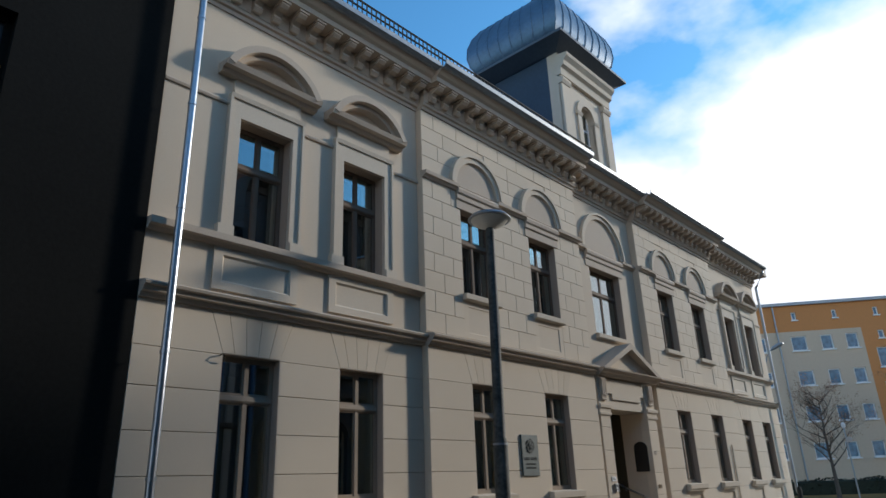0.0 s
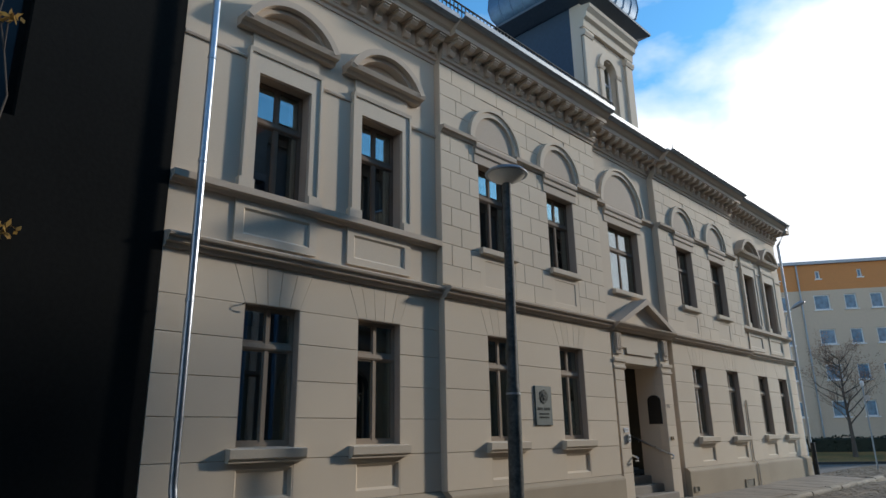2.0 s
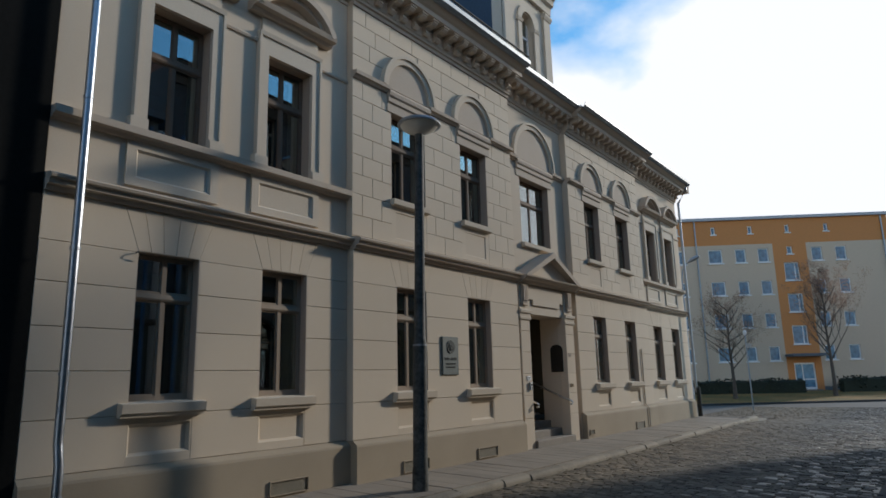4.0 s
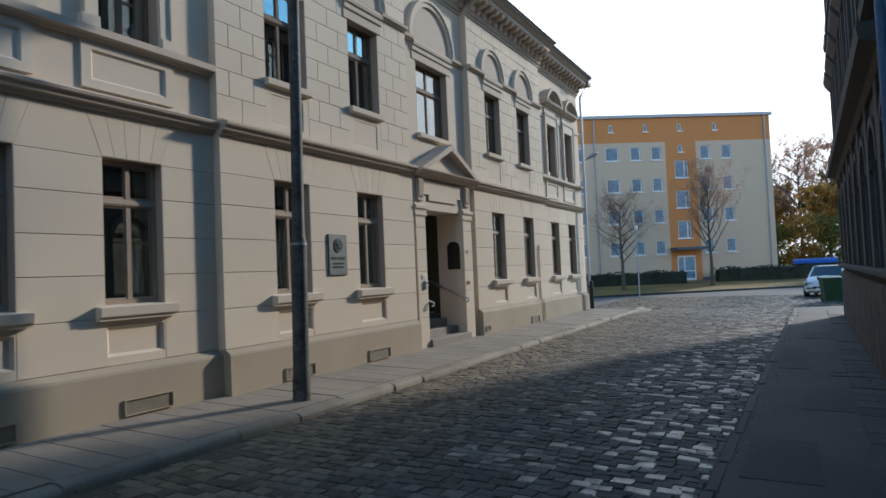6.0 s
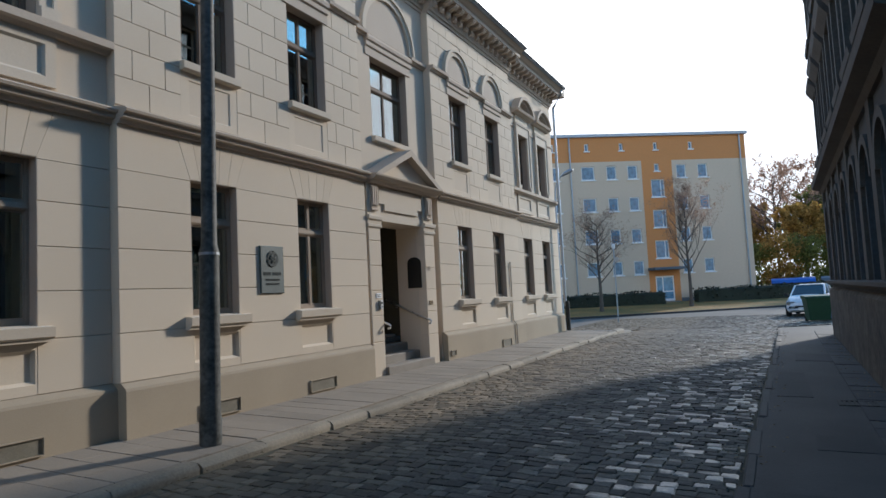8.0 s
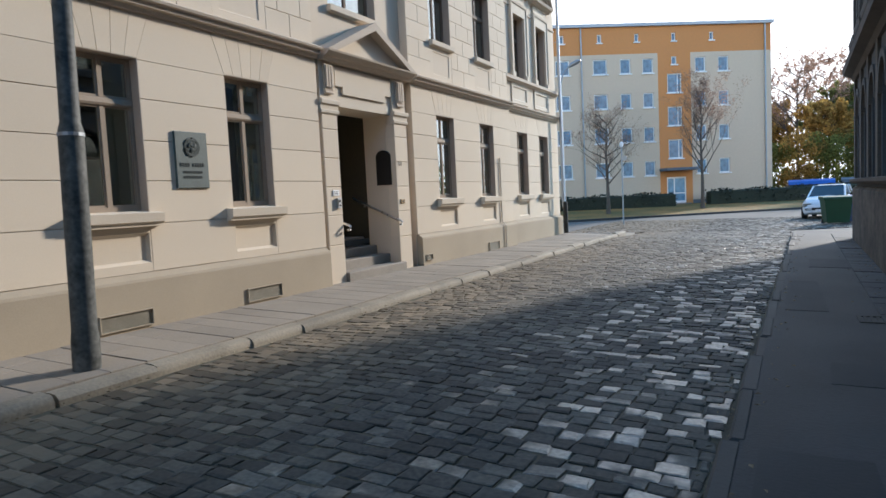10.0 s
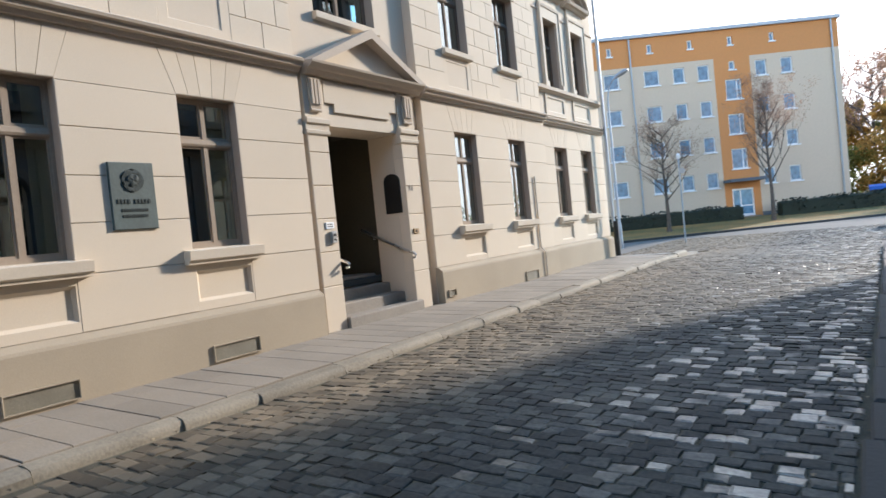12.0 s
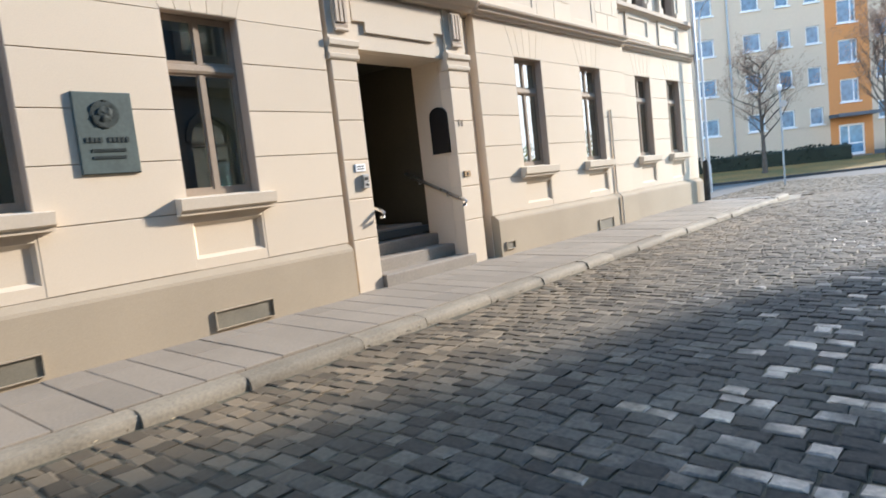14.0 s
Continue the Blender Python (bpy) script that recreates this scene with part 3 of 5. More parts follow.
# wings, upper floor: surrounds, apron panels, curved hoods, string
for y, w, x, kind in upper_windows:
    if kind != "wing":
        continue
    for s in (-1, 1):
        a, b = sorted((y + s * w, y + s * (w + 0.14)))
        a2, b2 = sorted((y + s * (w + 0.14), y + s * (w + 0.18)))
        part("surround_jamb", G().box(x - 0.02, x + 0.06, a, b, Z_SILL + 0.13, Z_UH + 0.27).box(x - 0.02, x + 0.085, a2, b2, Z_SILL + 0.13, Z_UH + 0.27), TRIM_LIGHT, house)
        a3, b3 = sorted((y + s * w, y + s * (w + 0.22)))
        part("surround_foot", G().box(x - 0.02, x + 0.10, a3, b3, Z_SILL, Z_SILL + 0.13), TRIM_LIGHT, house)
    part("surround_head", G().run([(-0.02, Z_UH), (0.06, Z_UH), (0.06, Z_UH + 0.27), (-0.02, Z_UH + 0.27)], y - w, y + w, x).run([(-0.02, Z_UH + 0.27), (0.085, Z_UH + 0.27), (0.10, Z_UH + 0.33), (-0.02, Z_UH + 0.335)], y - w - 0.18, y + w + 0.18, x), TRIM_LIGHT, house)
    part("hood_frieze", G().box(x - 0.02, x + 0.045, y - w - 0.12, y + w + 0.12, Z_UH + 0.33, 6.80), TRIM_LIGHT, house)
    zb, hw, rz = 6.92, 0.76, 0.48
    R = (hw * hw + rz * rz) / (2 * rz)
    ha = math.degrees(math.asin(hw / R))
    hood = G().run([(0, zb - 0.13), (0.10, zb - 0.13), (0.14, zb - 0.08), (0.22, zb - 0.07), (0.25, zb + 0.0), (0.0, zb + 0.02)], y - hw - 0.02, y + hw + 0.02, x)
    hood.arc(y, zb + rz - R, R - 0.10, R, x - 0.02, x + 0.25, 90 - ha, 90 + ha, 20)
    hood.arc(y, zb + rz - R, R - 0.17, R - 0.10, x - 0.02, x + 0.15, 90 - ha, 90 + ha, 20)
    part("curved_hood", hood, TRIM, house, "curved stucco hood above the window", smooth=True)
    part("apron_panel", bevel_panel(y - w - 0.2, y + w + 0.2, Z_BELT1 + 0.08, Z_SILL - 0.15, x - 0.02, x + 0.03, 0.12, 0.10, 0.028), TRIM_LIGHT, house)
for y0, y1, xg, xu, kind in SECT:
    if kind == "wing":
        ws = sorted(y for y, *_ in upper_windows if y0 < y < y1)
        edges = [y0, ws[0] - 0.6, ws[0] + 0.6, ws[1] - 0.6, ws[1] + 0.6, y1]
        for a, b in zip(edges[::2], edges[1::2]):
            part("string_course", G().run([(-0.02, Z_UH + 0.16), (0.025, Z_UH + 0.16), (0.035, Z_UH + 0.19), (0.025, Z_UH + 0.22), (-0.02, Z_UH + 0.22)], a, b, xu), TRIM, house)

# bays and middle, upper floor: arches on an impost moulding, sills, blind lunettes
IMP = 6.54
ARCHES = [(y, w, x, kind, 0.58 if kind == "bay" else 0.86) for y, w, x, kind in upper_windows if kind != "wing"]
for y, w, x, kind, r in ARCHES:
    zh, zs = HEAD_Z[kind], SILL_Z[kind]
    g = G().arc(y, IMP + 0.06, r, r + 0.10, x - 0.05, x + 0.055, 0, 180, 28).arc(y, IMP + 0.06, r + 0.10, r + 0.16, x - 0.05, x + 0.09, 0, 180, 28)
    part("archivolt", g, TRIM_LIGHT, house, "moulded stucco arch above the window", smooth=True)
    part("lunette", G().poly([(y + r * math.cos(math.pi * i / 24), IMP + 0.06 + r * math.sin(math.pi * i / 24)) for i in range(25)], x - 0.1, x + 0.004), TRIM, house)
    part("lintel", G().run([(-0.1, zh), (0.02, zh), (0.02, zh + 0.16), (0.05, zh + 0.18), (0.05, zh + 0.26), (0.08, zh + 0.29), (0.09, zh + 0.35), (0.07, zh + 0.40), (-0.1, zh + 0.46)], y - r, y + r, x), TRIM, house)
    part("upper_sill", G().run([(-0.14, zs - 0.12), (0.06, zs - 0.12), (0.085, zs - 0.10), (0.09, zs - 0.01), (-0.14, zs + 0.01)], y - w - 0.03, y + w + 0.03, x), TRIM_LIGHT, house)
    if kind == "bay":
        part("apron_panel", bevel_panel(y - w - 0.02, y + w + 0.02, Z_BELT1 + 0.06, zs - 0.12, x - 0.06, x - 0.003, 0.13, 0.10, 0.035), BLOCK, house)
for y0, y1, xg, xu, kind in SECT:
    if kind == "wing":
        continue
    mine = sorted((y, r) for y, w, x, k, r in ARCHES if y0 < y < y1)
    e = [y0 - (0.001 if kind == "middle" else 0.0)]
    for y, r in mine:
        e += [y - r, y + r]
    e.append(y1)
    for a, b in zip(e[::2], e[1::2]):
        part("impost", G().run([(-0.05, IMP - 0.07), (0.03, IMP - 0.07), (0.05, IMP - 0.03), (0.09, IMP - 0.02), (0.10, IMP + 0.04), (-0.05, IMP + 0.06)], a, b, xu), TRIM, house)

# main cornice with carved brackets, gutter, eaves
for y0, y1, xg, xu, kind in SECT:
    part("frieze_moulding", G().run([(-0.1, Z_FR - 0.12), (0.025, Z_FR - 0.12), (0.03, Z_FR - 0.06), (0.07, Z_FR - 0.05), (0.08, Z_FR), (-0.1, Z_FR)], y0, y1, xu), TRIM, house)
    part("cornice", G().run([(-0.3, Z_FR), (0.09, Z_FR), (0.09, Z_FR + 0.03), (0.11, Z_FR + 0.27), (0.42, Z_FR + 0.28), (0.42, Z_FR + 0.37), (0.47, Z_FR + 0.40), (0.55, Z_FR + 0.48), (0.55, Z_FR + 0.52), (-0.3, Z_FR + 0.56)], y0, y1, xu), TRIM, house)
    n = max(3, round((y1 - y0) / 0.33))
    br = G().run([(0.09, 0.03), (0.15, 0.02), (0.20, 0.07), (0.17, 0.13), (0.23, 0.17), (0.33, 0.17), (0.38, 0.21), (0.37, 0.265), (0.09, 0.265)], -0.065, 0.065)
    br.box(0.10, 0.40, -0.085, 0.085, 0.240, 0.272)
    bmesh_ = br.mesh("bracket", TRIM)
    for i in range(n):
        part("bracket", bmesh_, None, house, "", (xu, y0 + (i + 0.5) * (y1 - y0) / n, Z_FR))
    gut = G().run([(0.50, 8.46), (0.52, 8.41), (0.60, 8.40), (0.66, 8.45), (0.67, 8.53), (0.655, 8.54), (0.645, 8.47), (0.60, 8.42), (0.54, 8.43), (0.52, 8.50)], y0, y1, xu)
    part("gutter", gut, DULLZINC, house, "zinc rain gutter", smooth=True)
part("roof", G().quadmesh([(-7.12, Y0 - 0.1, 8.5), (-7.12, Y1 + 0.35, 8.5), (-12.6, Y1 + 0.35, 10.1), (-12.6, Y0 - 0.1, 10.1), (-18.0, Y1 + 0.35, 8.5), (-18.0, Y0 - 0.1, 8.5),
                          (-7.12, Y0 - 0.1, 8.46), (-7.12, Y1 + 0.35, 8.46), (-18.0, Y1 + 0.35, 8.46), (-18.0, Y0 - 0.1, 8.46)],
                         [(0, 1, 2, 3), (3, 2, 4, 5), (0, 1, 7, 6), (6, 7, 8, 9), (5, 4, 8, 9), (0, 3, 5, 9, 6), (1, 2, 4, 8, 7)]), SLATE, house, "low dark slate roof")
part("eaves_cap", G().box(-18.0, -7.12, Y1, Y1 + 0.3, 8.2, 8.455), TRIM, house)
guard = G()
for i in range(97):
    y = Y0 + 0.2 + i * 0.1
    guard.box(-7.05, -7.04, y, y + 0.022, 8.46, 8.84)
guard.box(-7.06, -7.03, Y0 + 0.1, 12.85, 8.825, 8.845).box(-7.06, -7.03, Y0 + 0.1, 12.85, 8.70, 8.715)
part("snow_guard", guard, IRON, house, "row of small iron snow guards along the eaves")

# tower with arched window and bulbous zinc dome
TX, TW, TZ0, TZ1 = -7.62, 1.18, 8.45, 11.85
TC = CY - 0.08
tw = G()
pierced(tw, TX - 0.3, TX, TC - TW, TC + TW, TZ0, TZ1, [(TC - 0.32, TC + 0.32, 9.15, 10.62)])
part("tower_front", tw, TRIM_LIGHT, house)
part("tower_side", G().box(TX - 2.4, TX - 0.3, TC - TW, TC - TW + 0.3, TZ0, TZ1).box(TX - 2.4, TX - 0.3, TC + TW - 0.3, TC + TW, TZ0, TZ1).box(TX - 2.4, TX - 2.1, TC - TW + 0.3, TC + TW - 0.3, TZ0, TZ1), TOWERSKIN, house, "blue-grey sheet clad tower side")
tt = G()
for s in (-1, 1):
    a, b = sorted((TC + s * TW, TC + s * (TW - 0.34)))
    tt.box(TX - 0.02, TX + 0.07, a, b, TZ0, TZ1 - 0.75)
    tt.run([(-0.02, TZ1 - 0.98), (0.09, TZ1 - 0.98), (0.13, TZ1 - 0.90), (0.13, TZ1 - 0.84), (-0.02, TZ1 - 0.8)], a - 0.03, b + 0.03, TX)
    tt.box(TX - 0.02, TX + 0.045, *sorted((TC + s * 0.32, TC + s * 0.50)), 9.1, 10.3)
    tt.run([(-0.02, 10.26), (0.06, 10.26), (0.09, 10.33), (-0.02, 10.36)], *sorted((TC + s * 0.30, TC + s * 0.54)), TX)
tt.arc(TC, 10.34, 0.32, 0.50, TX - 0.28, TX + 0.05, 0, 180, 20)
tt.run([(-0.02, TZ1 - 0.75), (0.09, TZ1 - 0.75), (0.11, TZ1 - 0.55), (0.19, TZ1 - 0.50), (0.21, TZ1 - 0.38), (0.30, TZ1 - 0.28), (0.32, TZ1 - 0.2), (-0.02, TZ1 - 0.15)], TC - TW - 0.04, TC + TW + 0.04, TX)
part("tower_trim", tt, TRIM_LIGHT, house, "pilasters, arch and cornice of the tower", smooth=False)
for s in (-1, 1):
    part("tower_spandrel", G().poly([(TC + s * 0.32, 10.34)] + [(TC + s * 0.32 * math.cos(a), 10.34 + 0.32 * math.sin(a)) for a in [i * math.pi / 24 for i in range(13)]] + [(TC, 10.66), (TC + s * 0.32, 10.66)], TX - 0.28, TX - 0.004), TRIM_LIGHT, house)
tf = part("tower_window", G().box(TX - 0.2, TX - 0.15, TC - 0.32, TC - 0.27, 9.15, 10.6).box(TX - 0.2, TX - 0.15, TC + 0.27, TC + 0.32, 9.15, 10.6).box(TX - 0.2, TX - 0.15, TC - 0.025, TC + 0.025, 9.15, 10.66).box(TX - 0.2, TX - 0.15, TC - 0.27, TC + 0.27, 10.05, 10.1), WHITE, house)
for s in (-1, 1):
    q = part("pane", G().box(TX - 0.18, TX - 0.174, *sorted((TC + s * 0.02, TC + s * 0.28)), 9.15, 10.62), GLASS, tf)
    q.visible_shadow = False
E0 = TW + 0.50
part("tower_eave", G().quadmesh([(TX - 1.2 + a * e, TC + b * e, z) for e, z in ((TW + 0.05, TZ1 - 0.05), (E0, TZ1 + 0.12), (E0, TZ1 + 0.19), (TW - 0.05, TZ1 + 0.42)) for a, b in ((-1, -1), (1, -1), (1, 1), (-1, 1))],
     [(3, 2, 1, 0), (12, 13, 14, 15)] + [(4 * k + i, 4 * k + (i + 1) % 4, 4 * k + 4 + (i + 1) % 4, 4 * k + 4 + i) for k in range(3) for i in range(4)]), SLATE, house, "dark overhanging eaves under the dome")
prof = [(1.10, 0.30), (1.30, 0.44), (1.43, 0.68), (1.49, 0.98), (1.47, 1.30), (1.37, 1.62), (1.18, 1.92), (0.90, 2.16), (0.57, 2.33), (0.22, 2.44), (0.06, 2.6)]
dv, df = [], []
for r, z in prof:
    dv += [(TX - 1.2 + a * r, TC + b * r, TZ1 + z) for a, b in ((-1, -1), (1, -1), (1, 1), (-1, 1))]
for k in range(len(prof) - 1):
    df += [(4 * k + i, 4 * k + (i + 1) % 4, 4 * k + 4 + (i + 1) % 4, 4 * k + 4 + i) for i in range(4)]
df.append((4 * len(prof) - 4, 4 * len(prof) - 3, 4 * len(prof) - 2, 4 * len(prof) - 1))
dome = part("dome", G().quadmesh(dv, df), DOME, house, "square bulbous dome of seamed zinc sheet", smooth=True)
for i in range(9):
    f = -1 + 2 * i / 8
    for a, b in ((1, 0), (0, 1), (-1, 0), (0, -1)):
        pts = [(TX - 1.2 + r * (a * 1.004 + b * f), TC + r * (b * 1.004 + a * f), TZ1 + z) for r, z in prof[:-1]]
        part("seam", G().tube(pts, 0.013, 4), DOME, dome)
part("finial", G().lathe([(0.05, 0), (0.05, 0.5), (0.10, 0.55), (0.12, 0.65), (0.05, 0.75), (0.02, 0.8), (0.02, 1.3)], 12, (TX - 1.2, TC)), IRON, house, loc=(0, 0, TZ1 + 2.5), smooth=True)

# ---- entrance ----
PX = XB + 0.0
DEPTH = -9.35                    # plane of the inner door
JAMB = -8.12                     # the pale jambs end here, the dark inner porch begins
en = G().box(JAMB, XC - 0.055, DOOR0 - 0.25, DOOR0 + 0.004, 0.0, 3.2).box(JAMB, XC - 0.055, DOOR1 - 0.004, DOOR1 + 0.25, 0.0, 3.2)
en.box(JAMB, XC - 0.055, DOOR0 + 0.004, DOOR1 - 0.004, DOOR_Z - 0.004, 3.2)
part("jamb_lining", en, TRIM_LIGHT, house, "deep plastered doorway jambs")
# brown wall colour taken darker to carry the porch's deep shade
PORCH = mat("shaded_brown_porch", (0.055, 0.047, 0.030), 0.8, 0.2, 1.5, 25, 0.1)
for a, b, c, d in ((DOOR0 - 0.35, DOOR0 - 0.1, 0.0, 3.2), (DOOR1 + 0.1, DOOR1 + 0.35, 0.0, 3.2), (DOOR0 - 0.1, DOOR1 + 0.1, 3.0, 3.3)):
    part("inner_porch_wall", G().box(DEPTH - 0.3, JAMB - 0.002, a, b, c, d), PORCH, house, "brown inner porch, darkened in colour for its deep shade")
for a, b in ((DOOR0 - 0.40, DOOR0 + 0.0), (DOOR1 + 0.0, DOOR1 + 0.44)):
    pil = part("pilaster", G().box(XC - 0.05, PX - 0.012, a + 0.004, b - 0.004, -0.1, 3.55), TRIM_LIGHT, house, "jointed stucco pilaster with a moulded capital")
    zs = [-0.1, 0.62, 1.10, 1.56, 2.02, 2.48, 2.72]
    for z0, z1 in zip(zs, zs[1:]):
        part("pilaster_block", G().block(XC - 0.05, PX, a, b, z0 + 0.004, z1 - 0.004, 0.008), BLOCK, pil)
    part("capital", G().run([(-0.1, 2.72), (0.01, 2.72), (0.025, 2.74), (0.03, 2.78), (0.01, 2.79), (0.015, 2.86), (0.045, 2.88), (0.05, 2.93), (0.045, 2.95), (-0.1, 2.98)], a - 0.03, b + 0.03, PX), TRIM_LIGHT, pil)
    m = (a + b) / 2
    co = G().run([(-0.02, 3.08), (0.02, 3.08), (0.03, 3.12), (0.035, 3.50), (-0.02, 3.50)], m - 0.10, m + 0.10, PX)
    for k in (-0.065, 0, 0.065):
        co.box(PX + 0.03, PX + 0.055, m + k - 0.02, m + k + 0.02, 3.14, 3.48)
    co.tube([(PX + 0.015, m - 0.1, 3.06), (PX + 0.015, m + 0.1, 3.06)], 0.022, 8)
    part("console", co, TRIM, house, "small fluted console above the pilaster")
part("lintel", G().box(XC - 0.055, PX - 0.05, DOOR0, DOOR1, DOOR_Z - 0.002, 3.55), TRIM_LIGHT, house)
lp = G().box(PX - 0.05, PX - 0.015, DOOR0 + 0.02, DOOR1 - 0.02, 3.2, 3.5).box(PX - 0.05, PX - 0.015, DOOR0 + 0.22, DOOR1 - 0.22, 3.08, 3.2)
part("lintel_panel", lp, TRIM_LIGHT, house)
PB, PA = Z_BELT1 - 0.02, 4.36
P0, P1 = CY - 1.34, CY + 1.34
pd = G().run([(-0.25, Z_BELT0 + 0.005), (0.06, Z_BELT0 + 0.005), (0.10, Z_BELT0 + 0.06), (0.14, Z_BELT0 + 0.07), (0.20, Z_BELT0 + 0.13), (0.21, Z_BELT1 - 0.02), (-0.25, Z_BELT1 + 0.02)], P0, P1, XB)
for s in (-1, 1):
    e = CY + s * 1.34
    pd.poly([(e, PB), (e - s * 0.22, PB), (CY, PA - 0.14), (CY, PA)] if s < 0 else [(CY, PA), (CY, PA - 0.14), (e - s * 0.22, PB), (e, PB)], UC, XB + 0.21)
part("pediment", pd, TRIM, house, "triangular stucco pediment over the entrance")
part("pediment_field", G().poly([(P0 + 0.2, PB), (P1 - 0.2, PB), (CY, PA - 0.12)], UC, XB + 0.04), TRIM_LIGHT, house)
for i in range(4):
    x = XB + 0.06 - 0.29 * i
    y0, y1 = (DOOR0 + 0.005, DOOR1 - 0.005) if i else (DOOR0 + 0.01, DOOR1 + 0.10)
    part("step", G().slab(DEPTH - 0.2 if i == 3 else x - 0.34, x, y0, y1, -0.2, 0.15 + 0.165 * i, 0.015), STONE, house, "worn grey stone step")
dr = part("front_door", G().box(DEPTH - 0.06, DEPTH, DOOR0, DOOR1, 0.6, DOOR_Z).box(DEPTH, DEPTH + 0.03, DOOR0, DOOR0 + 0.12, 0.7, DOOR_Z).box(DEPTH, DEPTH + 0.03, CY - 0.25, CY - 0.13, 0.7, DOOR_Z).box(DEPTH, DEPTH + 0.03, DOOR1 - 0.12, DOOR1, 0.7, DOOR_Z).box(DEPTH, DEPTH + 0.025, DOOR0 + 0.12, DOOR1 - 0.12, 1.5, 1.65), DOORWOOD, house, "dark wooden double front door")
part("door_handle", G().tube([(DEPTH + 0.03, CY - 0.1, 1.62), (DEPTH + 0.09, CY - 0.1, 1.62), (DEPTH + 0.09, CY + 0.02, 1.62)], 0.012, 8), STEEL, dr)
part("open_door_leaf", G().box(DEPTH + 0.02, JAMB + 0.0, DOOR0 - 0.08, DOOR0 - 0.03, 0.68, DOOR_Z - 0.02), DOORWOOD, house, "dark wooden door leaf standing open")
part("door_notice", G().box(DEPTH + 0.001, DEPTH + 0.04, DOOR0 + 0.36, DOOR0 + 0.56, 1.75, 2.0), WHITE, house, "small white notice")

# fittings by the entrance and on the wall
niche = thing("memorial_tablet", "black arched tablet on the doorway side wall", "plaque", (0, DOOR1, 0))
tb = [(-7.89, 1.60), (-7.57, 1.60), (-7.57, 2.12)] + [(-7.73 + 0.16 * math.cos(a), 2.12 + 0.13 * math.sin(a)) for a in [i * math.pi / 10 for i in range(1, 10)]] + [(-7.89, 2.12)]
part("tablet", G().quadmesh([(x, -0.003, z) for x, z in tb] + [(x, -0.03, z) for x, z in tb], [tuple(range(len(tb))), tuple(len(tb) + i for i in reversed(range(len(tb))))] + [(i, (i + 1) % len(tb), len(tb) + (i + 1) % len(tb), len(tb) + i) for i in range(len(tb))]), BLACK, niche)
for y, s in ((DOOR0 + 0.05, 1), (DOOR1 - 0.05, -1)):
    r = thing("handrail", "short steel handrail beside the steps", "handrail", (0, y, 0), group="entrance handrails")
    part("rail", G().tube([(-8.45, 0, 1.38), (-7.55, 0, 0.98), (-7.40, 0, 0.93), (-7.36, 0, 0.90), (-7.37, 0, 0.86), (-7.42, 0, 0.85)], 0.021, 8), STEEL, r, smooth=True)
    for xx, zz in ((-8.2, 1.26), (-7.7, 1.04)):
        part("bracket", G().tube([(xx, 0, zz), (xx, 0, zz - 0.05), (xx, -s * 0.052, zz - 0.05)], 0.009, 6), STEEL, r)
ic = thing("door_intercom", "grey metal door intercom on the pilaster", "intercom", (PX, DOOR0 - 0.12, 1.22))
part("housing", G().block(0.001, 0.045, -0.05, 0.05, 0, 0.16, 0.006), STEEL, ic)
part("button", G().box(0.045, 0.05, -0.02, 0.02, 0.03, 0.05), BLACK, ic)
part("speaker", G().box(0.045, 0.048, -0.03, 0.03, 0.09, 0.13), BLACK, ic)
np_ = thing("name_plate", "small white name plate on the pilaster", "sign", (PX, DOOR0 - 0.16, 1.42))
part("plate", G().block(0.001, 0.015, -0.08, 0.08, 0, 0.09, 0.003), WHITE, np_)
for i in range(2):
    part("lettering", G().box(0.0155, 0.017, -0.06, 0.05, 0.025 + 0.03 * i, 0.037 + 0.03 * i), IRON, np_)
bp_ = thing("bell_plate", "brass bell plate on the pilaster", "doorbell", (PX, DOOR1 + 0.16, 1.24))
part("plate", G().block(0.001, 0.02, -0.07, 0.07, 0, 0.08, 0.004), BRASS, bp_)
part("button", G().box(0.02, 0.028, -0.015, 0.015, 0.025, 0.055), BLACK, bp_)
nm = thing("house_number", "small weathered house number on the pilaster", "sign", (PX, DOOR1 + 0.15, 1.95))
for k in (-0.04, 0.03):
    part("numeral", G().box(0.001, 0.01, k - 0.012, k + 0.012, 0, 0.09), TRIM, nm)
pq = thing("bronze_plaque", "green bronze plaque with a round relief and raised lettering", "plaque", (XB - 0.016, 9.982, 1.56))
part("plate", G().block(0.004, 0.045, -0.245, 0.245, 0, 0.685, 0.008), BRONZE, pq)
rel = G().lathe([(0.118, 0), (0.118, 0.010), (0.105, 0.012), (0.10, 0.006), (0.07, 0.010), (0.06, 0.017), (0.03, 0.021), (0.001, 0.020)], 20)
rel.v = [(z + 0.044 + (0.007 * math.sin(x * 95 + 1) * math.sin(y * 70 + x * 40) if z > 0.008 else 0), y, x) for x, y, z in rel.v]
part("round_relief", rel, RELIEF, pq, "dark round bronze relief", loc=(0, 0, 0.50), smooth=True)
for z, h, w, n in ((0.265, 0.042, 0.185, 10), (0.185, 0.026, 0.145, 13), (0.125, 0.026, 0.14, 12)):
    for i in range(n):
        if n == 10 and i == 4:
            continue
        a = -w + 2 * w * i / n
        part("raised_letter", G().box(0.044, 0.052, a, a + 2 * w / n * 0.66, z, z + h), RELIEF, pq)


